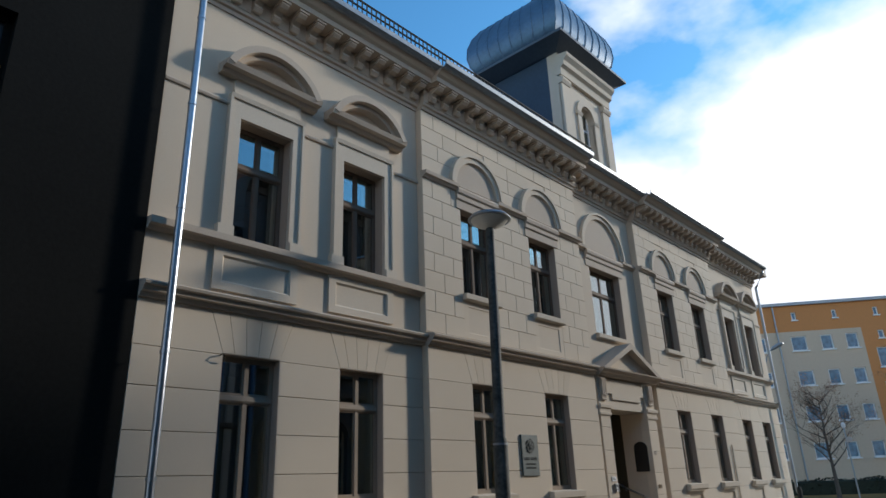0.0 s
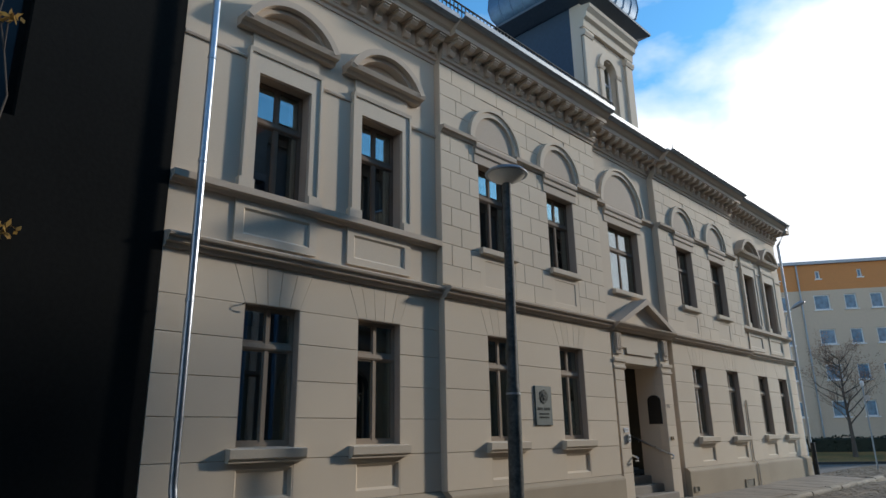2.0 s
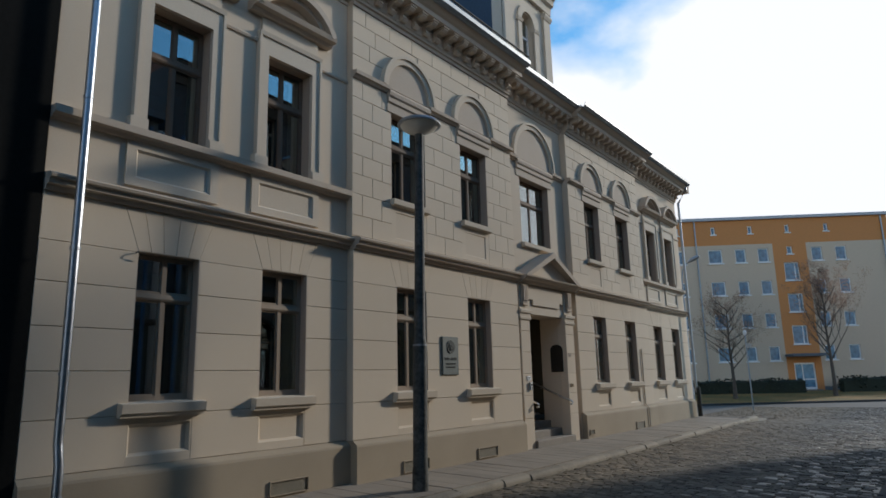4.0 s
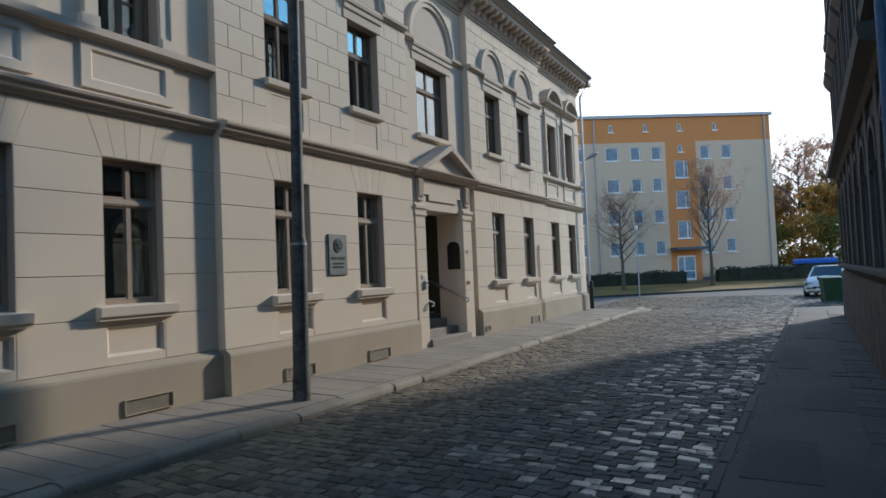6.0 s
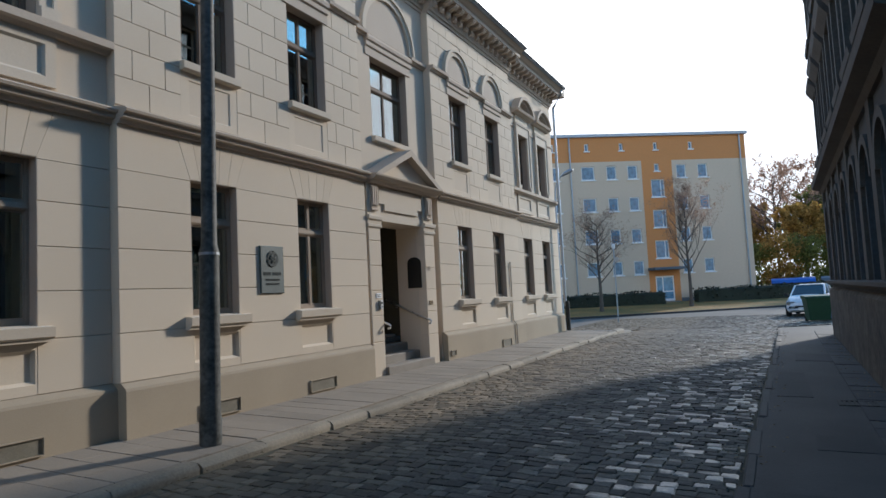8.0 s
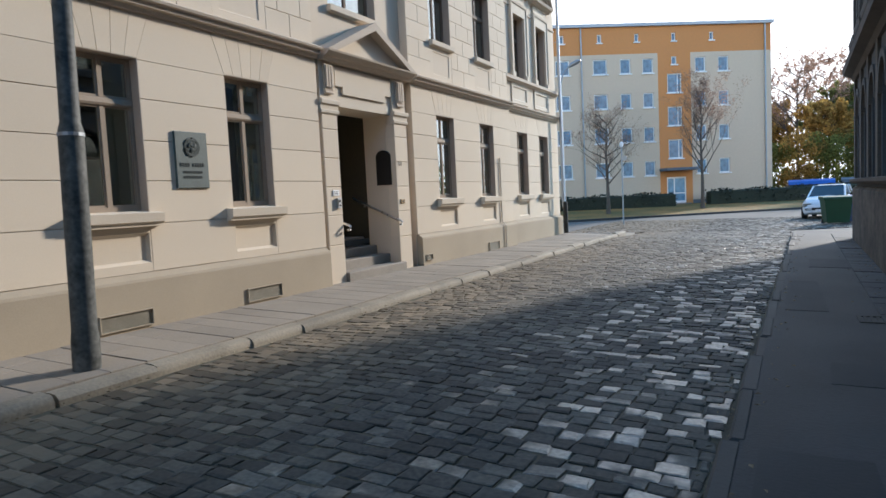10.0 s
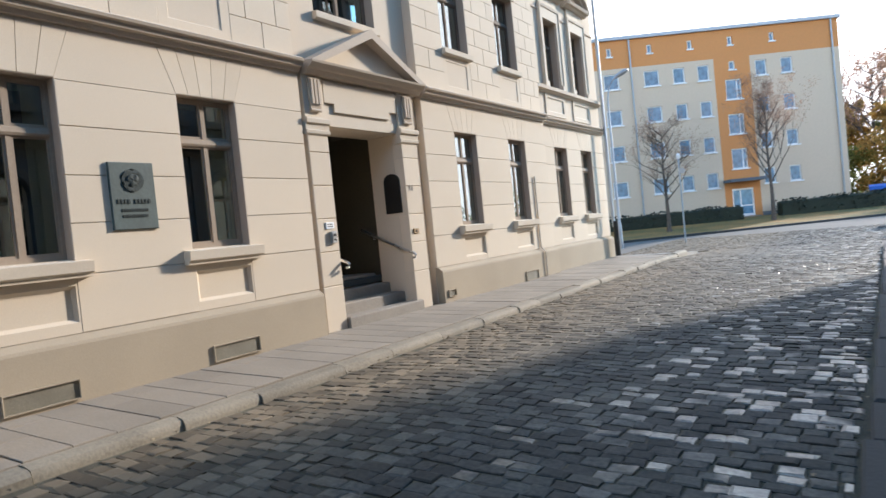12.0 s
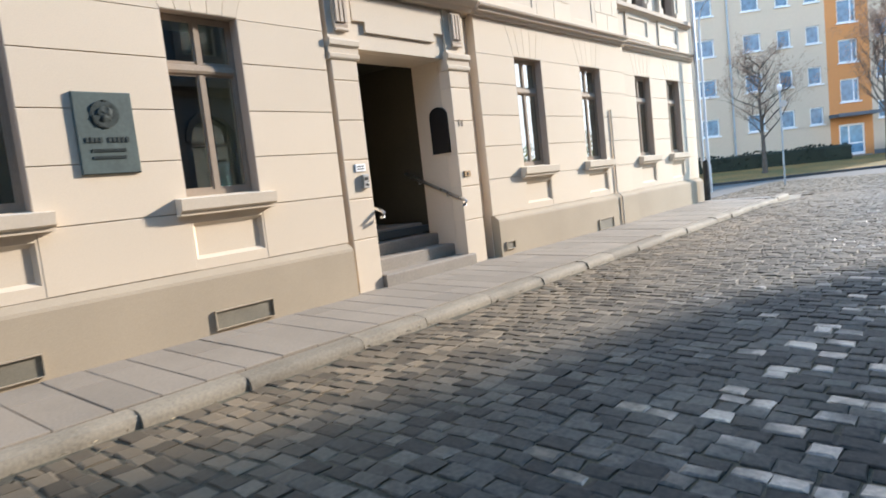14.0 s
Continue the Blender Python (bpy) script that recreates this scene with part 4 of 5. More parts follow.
def vent(y, x, w, z0, z1):
    v = thing("cellar_vent", "flat metal cellar vent grille in the plinth", "vent", (x, y, z0), group="cellar vents")
    h = z1 - z0
    part("frame", grid_wall(G(), [-w, -w + 0.012, w - 0.012, w], [0, 0.010, h - 0.012, h], [(-w + 0.012, w - 0.012, 0.010, h - 0.012)], 0.001, 0.026), PLINTH, v)
    part("grille", G().box(0.001, 0.004, -w + 0.012, w - 0.012, 0.010, h - 0.012), GRILLE, v)
    n = max(4, round(h / 0.016))
    for i in range(n):
        z = 0.014 + (h - 0.032) * i / n
        part("slat", G().box(0.004, 0.008, -w + 0.012, w - 0.012, z, z + 0.007), GRILLE, v)


for y, x in ((4.50, XA), (6.34, XA), (8.87, XB), (11.0, XB)):
    vent(y, x + 0.09, 0.33, 0.03, 0.215)
vent(15.65, XB + 0.09, 0.12, 0.085, 0.205)
vent(18.88, XB + 0.09, 0.30, 0.0, 0.20)


# rain pipes
def rain_pipe(y, x, kink, name="rain_pipe"):
    p = thing(name, "galvanised rain pipe fixed to the front", "rain pipe", group="rain pipes of the house")
    px = XA + 0.20
    part("pipe", G().tube([(UA + 0.60, y, 8.42), (UA + 0.56, y, 8.25), (px, y, 7.75), (px, y, 0.98), (px + 0.01, y, 0.90), (px + 0.06, y, 0.72), (px + 0.06, y, 0.06)], 0.047, 12), PIPE, p, smooth=True)
    for z in (0.4, 1.6, 2.9, 4.6, 6.0, 7.3):
        xx = px + (0.06 if z < 0.6 else 0)
        part("clamp", G().lathe([(0.055, 0), (0.055, 0.035)], 12, (xx, y)).tube([(xx, y, 0.017), (xx - 0.12, y, 0.017)], 0.005, 5), PIPE, p, loc=(0, 0, z))
    return p


rain_pipe(3.31, 0, True)
rp = rain_pipe(24.55, 0, True)
part("standpipe", G().lathe([(0.075, 0), (0.075, 0.95), (0.06, 1.0)], 12, (XA + 0.26, 24.55)), IRON, rp, "dark iron foot of the rain pipe", loc=(0, 0, 0.03), smooth=True)
ec = thing("wall_conduit", "thin grey cable conduit on the wall", "conduit")
part("tube", G().tube([(XB + 0.025, 19.6, 2.25), (XB + 0.025, 19.6, 0.66), (XB + 0.12, 19.6, 0.55), (XB + 0.12, 19.6, 0.0)], 0.018, 8), TRIM_LIGHT, ec)
wl_ = thing("street_lamp", "slim grey street lamp with a curved arm beyond the corner", "street lamp", (-10.75, 35.3, FAR_Z))
part("post", G().lathe([(0.09, -0.05), (0.09, 1.1), (0.06, 1.2), (0.045, 6.6)], 12), ZINC, wl_, smooth=True)
part("arm", G().tube([(0, 0, 6.55), (0.02, 0, 6.9), (0.12, 0, 7.3), (0.32, 0, 7.58), (0.55, 0, 7.72)], 0.035, 8), ZINC, wl_, smooth=True)
part("lamp_head", G().tube([(0.42, 0, 7.64), (0.55, 0, 7.72), (0.85, 0, 7.84), (1.02, 0, 7.88)], [0.05, 0.10, 0.11, 0.04], 10), DULLZINC, wl_, "flat grey lamp head", smooth=True)

hk = thing("cable_hook", "small rusty iron hook beside a ground floor window", "hook", (XA, GW[0] - HALF - 0.03, 3.0))
part("hook", G().tube([(0.0, 0, 0), (0.05, 0.0, 0.01), (0.07, 0.015, -0.01), (0.05, 0.025, -0.05), (0.025, 0.03, -0.08)], 0.008, 6), IRON, hk)

# ---- street lamp ----
POST = mat("weathered_post_paint", (0.026, 0.030, 0.028), 0.65, 0.35, 5.0, 22, 0.3, tint=(0.095, 0.096, 0.088), spec=0.3)
lamp = thing("street_lamp", "dark iron street lamp with a flat mushroom head", "street lamp", (-6.37, 7.73, -0.04))
lamp.matrix_basis = pose(-6.37, 7.73, -0.04, -1.2, 0, 0)      # it leans a little
part("post", G().lathe([(0.115, -0.05), (0.115, 0.25), (0.105, 0.34), (0.103, 2.0), (0.10, 2.05), (0.082, 2.12), (0.068, 5.3)], 16), POST, lamp, smooth=True)
part("shade", G().lathe([(0.03, 5.56), (0.16, 5.555), (0.30, 5.51), (0.345, 5.46), (0.34, 5.445), (0.1, 5.45)], 28), ZINC, lamp, "flat round metal lamp shade", smooth=True)
part("diffuser", G().lathe([(0.30, 5.45), (0.26, 5.39), (0.12, 5.33), (0.07, 5.30)], 24), mat("milky_lamp_glass", (0.62, 0.6, 0.55), 0.35, 0.05, 2, 20, 0), lamp, "milky lamp glass", smooth=True)
part("band", G().lathe([(0.108, 2.0), (0.108, 2.03)], 16), DULLZINC, lamp, "pale metal band round the post")


# ---- neighbours ----
# near-black and rough, so these panes mirror little sky
DULL_PANE = mat("dull_dark_glass", (0.008, 0.011, 0.015), 0.4, 0.2, 3, 20, 0.02, spec=0.3)
nb = thing("dark_neighbour_house", "old house adjoining the stucco house, deep shade painted near-black", "house")
nw = [(y - 0.5, y + 0.5, z, z + 1.8) for y in (0.9, -1.5, -3.9, -6.3) for z in (1.2, 4.6, 8.0)]
part("wall", pierced(G(), -8.0, -7.60, -14, Y0 - 0.01, -0.3, 11.5, nw), SHADE_STUCCO, nb)
part("side_wall", G().box(-20, -8.0, -14, -13.6, -0.3, 11.5).box(-20, -19.6, -13.6, Y0 - 0.01, -0.3, 11.5), SHADE_STUCCO, nb)
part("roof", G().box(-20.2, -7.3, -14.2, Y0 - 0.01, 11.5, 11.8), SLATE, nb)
for a, b, c, d in nw:
    w = part("window", G().box(-7.82, -7.76, a, a + 0.07, c, d).box(-7.82, -7.76, b - 0.07, b, c, d).box(-7.82, -7.76, a + 0.07, b - 0.07, d - 0.07, d).box(-7.82, -7.76, a + 0.07, b - 0.07, c, c + 0.07).box(-7.82, -7.76, (a + b) / 2 - 0.04, (a + b) / 2 + 0.04, c + 0.07, d - 0.07), SHADE_STUCCO, nb)
    part("pane", G().box(-7.80, -7.794, a + 0.05, b - 0.05, c + 0.05, d - 0.05), DULL_PANE, w)

vr = random.Random(17)
vine = thing("climbing_vine", "thin vine with orange autumn leaves on the dark wall", "climbing plant", (-7.55, 1.2, 0.0))
part("stem", G().tube([(0, 0.1 * math.sin(i * 1.3), 6.2 * i / 14 - 0.1) for i in range(15)], [0.025 - 0.0014 * i for i in range(15)], 6), BARK, vine)
for y, z, n in ((-0.02, 5.6, 16), (-0.1, 4.45, 6), (0.26, 3.37, 16), (0.05, 3.3, 10)):
    part("twig", G().tube([(0, 0, z - 0.35), (0.04, y * 0.6, z - 0.1), (0.06, y, z)], [0.010, 0.007, 0.003], 5), BARK, vine)
    part("leaves", leaf_cloud(G(), (0.07, y, z), (0.05, 0.14, 0.08), n, 0.05, vr), LEAF_O, vine)

# old houses along the shaded pavement, their fronts following the kerb
RT = math.degrees(math.atan(-0.009))        # the fronts stand a little off the y axis


def old_house(y0, y1, height, name, label):
    """An old house at the shaded side; x grows towards the street as -x in its own axes: front plane x = 0."""
    return thing(name, label, "house", (right_wall(0), 0, -0.27), RT)


oh = old_house(9.75, 25.6, 11.0, "weathered_tenement", "weathered grey tenement with stained stone base and window surrounds")
S0, S1 = 9.05, 24.5
wy = [S0 + 1.35 + 1.86 * i for i in range(8)]
holes = [(y - 0.55, y + 0.55, 1.58, 3.55) for y in wy] + [(y - 0.5, y + 0.5, z, z + 1.75) for y in wy for z in (5.0, 8.2)]
part("wall", pierced(G(), 0.0, 0.4, S0, S1, -0.3, 10.4, holes), OLDWALL, oh)
part("rear_wall", G().box(9.6, 10, S0, S1, -0.3, 10.4).box(0.4, 9.6, S0, S0 + 0.3, -0.3, 10.4).box(0.4, 9.6, S1 - 0.3, S1, -0.3, 10.4), OLDWALL, oh)
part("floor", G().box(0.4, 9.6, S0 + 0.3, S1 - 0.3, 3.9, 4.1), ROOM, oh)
part("base", G().run([(0.02, -0.3), (-0.10, -0.3), (-0.10, 1.30), (-0.05, 1.36), (0.02, 1.38)], S0, S1), OLDBASE, oh, "stained dark stone base")
part("sill_ledge", G().run([(0.02, 1.44), (-0.10, 1.44), (-0.17, 1.50), (-0.17, 1.56), (0.02, 1.58)], S0 + 0.8, S1), OLDTRIM, oh)
part("belt_course", G().run([(0.02, 4.05), (-0.06, 4.05), (-0.12, 4.15), (-0.30, 4.22), (-0.32, 4.36), (0.02, 4.42)], S0 + 0.8, S1), OLDTRIM, oh)
part("upper_belt", G().run([(0.02, 7.5), (-0.06, 7.5), (-0.16, 7.6), (-0.18, 7.7), (0.02, 7.75)], S0, S1), OLDTRIM, oh)
part("cornice", G().run([(0.02, 9.9), (-0.08, 9.9), (-0.12, 10.1), (-0.36, 10.18), (-0.46, 10.28), (-0.48, 10.36), (0.02, 10.4)], S0, S1 + 0.2), OLDTRIM, oh)
part("roof", G().quadmesh([(-0.5, S0, 10.4), (-0.5, S1 + 0.3, 10.4), (5, S1 + 0.3, 12.0), (5, S0, 12.0), (10.3, S1 + 0.3, 10.4), (10.3, S0, 10.4)], [(0, 1, 2, 3), (3, 2, 4, 5), (0, 3, 5), (1, 4, 2), (0, 5, 4, 1)]), mat("red_clay_tiles", (0.24, 0.085, 0.05), 0.8, 0.3, 0.8, 9, 0.3), oh)
for y in [S0 + 0.42 + 1.86 * i for i in range(9)]:
    if y < S1:
        part("pier", G().box(-0.06, 0.02, y - 0.2, min(y + 0.2, S1), 1.58, 4.05), OLDTRIM, oh)
for y in wy:
    part("arch_moulding", G().arc(y, 3.05, 0.56, 0.70, -0.07, 0.02, 0, 180, 16), OLDTRIM, oh)
    part("spandrel", G().poly([(y - 0.55, 3.05)] + [(y - 0.55 * math.cos(a), 3.05 + 0.5 * math.sin(a)) for a in [i * math.pi / 16 for i in range(17)]] + [(y + 0.55, 3.56), (y - 0.55, 3.56)], 0.0, 0.12), OLDWALL, oh)
    for z in (5.0, 8.2):
        part("window_surround", G().box(-0.10, 0.02, y - 0.68, y - 0.5, z - 0.1, z + 1.75).box(-0.10, 0.02, y + 0.5, y + 0.68, z - 0.1, z + 1.75).run([(0.02, z + 1.75), (-0.1, z + 1.75), (-0.24, z + 1.95), (-0.26, z + 2.05), (0.02, z + 2.1)], y - 0.75, y + 0.75).run([(0.02, z - 0.2), (-0.18, z - 0.2), (-0.2, z - 0.08), (0.02, z - 0.05)], y - 0.75, y + 0.75), OLDTRIM, oh)
for a, b, c, d in holes:
    w = part("window", G().box(0.14, 0.2, a, a + 0.07, c, d).box(0.14, 0.2, b - 0.07, b, c, d).box(0.14, 0.2, a + 0.07, b - 0.07, d - 0.07, d).box(0.14, 0.2, a + 0.07, b - 0.07, c, c + 0.07).box(0.14, 0.2, (a + b) / 2 - 0.035, (a + b) / 2 + 0.035, c + 0.07, d - 0.07).box(0.14, 0.2, a + 0.07, b - 0.07, c + (d - c) * 0.68, c + (d - c) * 0.68 + 0.06), WOOD, oh)
    part("pane", G().box(0.165, 0.171, a + 0.05, b - 0.05, c + 0.05, d - 0.05), GLASS, w)

ph = old_house(-14, 9.7, 8.6, "plain_grey_house", "plain grey house with a pale upper wall and dull green base")
part("lower_wall", G().box(0.0, 0.4, -14, 8.85, -0.3, 3.3), GREENWALL, ph)
part("upper_wall", G().box(0.02, 0.4, -14, 8.85, 3.3, 8.6), PALEWALL, ph)
part("side_wall", G().box(0.4, 10, 8.45, 8.85, -0.3, 8.6).box(0.4, 10, -14, -13.6, -0.3, 8.6).box(9.6, 10, -13.6, 8.45, -0.3, 8.6), GREENWALL, ph)
part("string_course", G().run([(0.03, 3.25), (-0.05, 3.25), (-0.08, 3.30), (-0.08, 3.38), (0.03, 3.42)], -14, 9.55), OLDTRIM, ph)
part("roof", G().box(-0.3, 10.2, -14.2, 8.9, 8.6, 8.8), SLATE, ph)
part("base_band", G().box(-0.03, 0.0, -14, 8.85, -0.3, 0.45), OLDBASE, ph)


def side_pipe(y, mat_, r, foot, label):
    p = thing("rain_pipe", label, "rain pipe", (right_wall(y) - 0.0, y, -0.27), RT, group="rain pipes of the old houses")
    part("pipe", G().tube([(-0.10, 0, 8.4), (-0.10, 0, foot)], r, 12), mat_, p, smooth=True)
    part("standpipe", G().lathe([(r + 0.02, 0.0), (r + 0.02, foot), (r + 0.005, foot + 0.05)], 12, (-0.10, 0)), IRON, p, "dark iron pipe foot", smooth=True)
    for z in (1.6, 3.2, 4.8, 6.4):
        part("clamp", G().lathe([(r + 0.01, 0), (r + 0.01, 0.04)], 12, (-0.10, 0)), mat_, p, loc=(0, 0, z))
    return p


side_pipe(9.52, BLUEPIPE, 0.06, 0.80, "blue painted rain pipe on the old house")
side_pipe(8.62, BLUEPIPE, 0.05, 0.5, "grey-blue rain pipe at the house joint")
fl = thing("toothed_flashing", "toothed strip of sheet metal at the house joint", "flashing", (right_wall(8.95), 8.95, -0.27), RT)
fg = G().box(-0.02, 0.1, -0.10, 0.10, 0.02, 8.4)
part("strip", fg, ZINC, fl)
for i in range(38):
    part("tooth", G().box(-0.045, -0.02, -0.06, 0.0, 0.4 + i * 0.13, 0.45 + i * 0.13), ZINC, fl)

# ---- apartment block ----
AY = 60.0
apt = thing("apartment_block", "five-level cream and orange apartment block with white framed windows", "apartment building", (-2.3, AY, FAR_Z), 33)
AX0, AX1, AH = -44.0, 0.0, 13.55
cols = [-13.1, -11.2, -9.5, -5.5, -3.72]
sw = -7.5


def unit(x, k):
    """The stairways stand mirrored side by side."""
    return (x, -29.0 - x, x - 29.0)[k]


every = []
for k in range(3):
    for c in cols:
        every.append((unit(c, k), 1.05 if c < -13 else 0.8))
rows_z = [10.10, 7.60, 5.10, 2.60]
wins = [(x, w, z + 0.08, 1.08) for x, w in every for z in rows_z]
stair = [(unit(sw, k), 1.1, z, 1.4) for k in range(3) for z in (8.70, 6.29, 3.88)]
vents_ = [(x, 0.32, 12.45, 0.6) for k in range(3) for x in [unit(v, k) for v in (-13.1, -10.3, -7.5, -4.6)]]
slits = [(unit(sw, k), 0.4, 10.75, 0.6) for k in range(3)]


def front(g, x0, x1, z0, z1, holes, y0=0.0, y1=0.35):
    hs = [(h[0] - h[1] / 2, h[0] + h[1] / 2, h[2], h[2] + h[3]) for h in holes]
    xs = sorted({x0, x1, *[h[0] for h in hs], *[h[1] for h in hs]})
    zs = sorted({z0, z1, *[h[2] for h in hs], *[h[3] for h in hs]})
    return grid_wall(g, xs, zs, hs, y0, y1, True)


strips = [(unit(sw, k) - 1.25, unit(sw, k) + 1.25) for k in range(3)]
edges = [AX0] + [e for s in sorted(strips) for e in s] + [AX1]
for i, (a, b) in enumerate(zip(edges, edges[1:])):
    orange = i % 2 == 1
    hs = [h for h in wins + stair + slits if a < h[0] < b]
    if orange:
        hs.append(((a + b) / 2, 1.5, 0.55, 1.95))
    part("wall", front(G(), a, b, 0.75 if not orange else 0.0, 11.6, hs), APT_O if orange else APT, apt)
    if not orange:
        part("base", G().box(a, b, 0.04, 0.35, -0.3, 0.75), APT_SOCLE, apt)
part("attic_band", front(G(), AX0, AX1, 11.6, AH, vents_), APT_O, apt)
part("end_wall", G().box(AX1 - 0.3, AX1, 0.35, 11, -0.3, AH).box(AX0, AX0 + 0.3, 0.35, 11, -0.3, AH).box(AX0, AX1, 11, 11.3, -0.3, AH), APT, apt)
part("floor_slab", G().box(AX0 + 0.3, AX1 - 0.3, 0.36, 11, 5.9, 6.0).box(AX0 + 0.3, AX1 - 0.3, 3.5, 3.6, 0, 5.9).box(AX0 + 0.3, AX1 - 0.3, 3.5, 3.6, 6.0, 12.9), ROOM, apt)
part("roof", G().box(AX0 - 0.15, AX1 + 0.15, -0.2, 11.4, AH, AH + 0.22), ZINC, apt)
fm, pm, sm = {}, {}, {}
for x, w, z, h in wins + stair + vents_ + slits:
    k = (w, h)
    if k not in fm:
        t, m = 0.07, w * 0.20
        panes_ = [(-w / 2 + t, m, t, h - t), (m + t, w / 2 - t, t, h - t)] if w > 1.07 else [(-w / 2 + t, w / 2 - t, t, h - t)]
        f = grid_wall(G(), sorted({-w / 2, w / 2, *[e for q in panes_ for e in q[:2]]}), [0, t, h - t, h], panes_, 0.08, 0.16, True)
        sm[k] = G().box(-w / 2 - 0.08, w / 2 + 0.08, -0.10, 0.08, -0.08, 0.0).mesh("sill", WHITE)
        fm[k], pm[k] = f.mesh("window_frame", WHITE), G().box(-w / 2 + 0.05, w / 2 - 0.05, 0.11, 0.118, 0.05, h - 0.05).mesh("pane", FARGLASS)
    w_ = part("window", fm[k], None, apt, "white framed window", (x, 0, z))
    part("pane", pm[k], None, w_)
    part("sill", sm[k], None, w_)
for k in range(3):
    x = unit(sw, k)
    part("entrance_canopy", G().box(x - 1.3, x + 1.3, -1.3, 0.0, 2.95, 3.15), SLATE, apt)
    d = part("entrance_door", grid_wall(G(), [x - 0.75, x - 0.65, x - 0.2, x - 0.12, x + 0.65, x + 0.75], [0.55, 0.72, 1.25, 1.33, 2.38, 2.5], [(x - 0.65, x - 0.2, 0.72, 2.38), (x - 0.12, x + 0.65, 0.72, 1.25), (x - 0.12, x + 0.65, 1.33, 2.38)], 0.05, 0.12, True), WHITE, apt, "white framed glazed entrance door")
    part("pane", G().box(x - 0.66, x + 0.66, 0.08, 0.088, 0.7, 2.4), FARGLASS, d)
    part("doorstep", G().box(x - 0.9, x + 0.9, -0.5, 0.04, 0.2, 0.54), STONE, apt)
for x in (-14.5, -0.5):
    part("rain_pipe", G().tube([(x, -0.08, AH), (x, -0.08, 0)], 0.06, 8), ZINC, apt)

# lawn, hedge, far pavement
lawn = tagged(part("lawn", G().quadmesh([(-60, 6.5, FAR_Z + 0.1), (-12, 41.2, FAR_Z + 0.1), (0, 50.6, FAR_Z + 0.1), (40, 82, FAR_Z + 0.1), (-66, 16.0, FAR_Z + 0.55), (-18, 50.7, FAR_Z + 0.55), (-6, 60.1, FAR_Z + 0.55), (34, 91.5, FAR_Z + 0.55), (-75, 40, FAR_Z + 0.6), (-30, 75, FAR_Z + 0.6), (-16, 85, FAR_Z + 0.6), (26, 112, FAR_Z + 0.6), (-60, 6.5, -0.7), (-12, 41.2, -0.7), (0, 50.6, -0.7), (40, 82, -0.7)],
    [(0, 1, 5, 4), (1, 2, 6, 5), (2, 3, 7, 6), (4, 5, 9, 8), (5, 6, 10, 9), (6, 7, 11, 10), (0, 12, 13, 1), (1, 13, 14, 2), (2, 14, 15, 3)]), LAWN), "green lawn strewn with fallen brown leaves", "lawn", kind="structure")
far_kerb = tagged(part("kerb_far", G().quadmesh([(-60, 6.2, -0.7), (-11.9, 40.95, -0.7), (0.1, 50.35, -0.7), (40.1, 81.7, -0.7), (-60, 6.2, FAR_Z + 0.12), (-11.9, 40.95, FAR_Z + 0.12), (0.1, 50.35, FAR_Z + 0.12), (40.1, 81.7, FAR_Z + 0.12), (-60, 6.5, FAR_Z + 0.12), (-12, 41.2, FAR_Z + 0.12), (0, 50.6, FAR_Z + 0.12), (40, 82, FAR_Z + 0.12)],
    [(0, 1, 5, 4), (1, 2, 6, 5), (2, 3, 7, 6), (4, 5, 9, 8), (5, 6, 10, 9), (6, 7, 11, 10)]), ASPHALT), "dark kerb of the side street", "kerb", kind="structure")


def hedge(name, x0, x1, y, h, seed):
    rnd = random.Random(seed)
    th = thing(name, "dark clipped hedge in front of the apartment block", "hedge", (-2.04, AY, FAR_Z + 0.5), 33, group="hedges")
    g = G()
    for _ in range(int((x1 - x0) * 130)):
        x, yy = rnd.uniform(x0, x1), y + rnd.uniform(-0.45, 0.45)
        z = rnd.uniform(-0.08, h) + 0.06 * math.sin(x * 2.1)
        a = Vector((rnd.gauss(0, 1), rnd.gauss(0, 1), rnd.gauss(0, 1))).normalized() * 0.10
        b = a.cross(Vector((rnd.gauss(0, 1), rnd.gauss(0, 1), 1))).normalized() * 0.07
        c = Vector((x, yy, z))
        g.quadmesh([c - a, c + b, c + a, c - b], [(0, 1, 2, 3)])
    part("leaves", g, HEDGE, th)
    part("core", G().slab(x0 + 0.1, x1 - 0.1, y - 0.35, y + 0.35, -0.3, h - 0.12, 0.1), HEDGE, th)


hedge("hedge", -46, -8.8, -1.9, 0.9, 3)
hedge("hedge", -6.4, 14, -1.9, 0.95, 4)


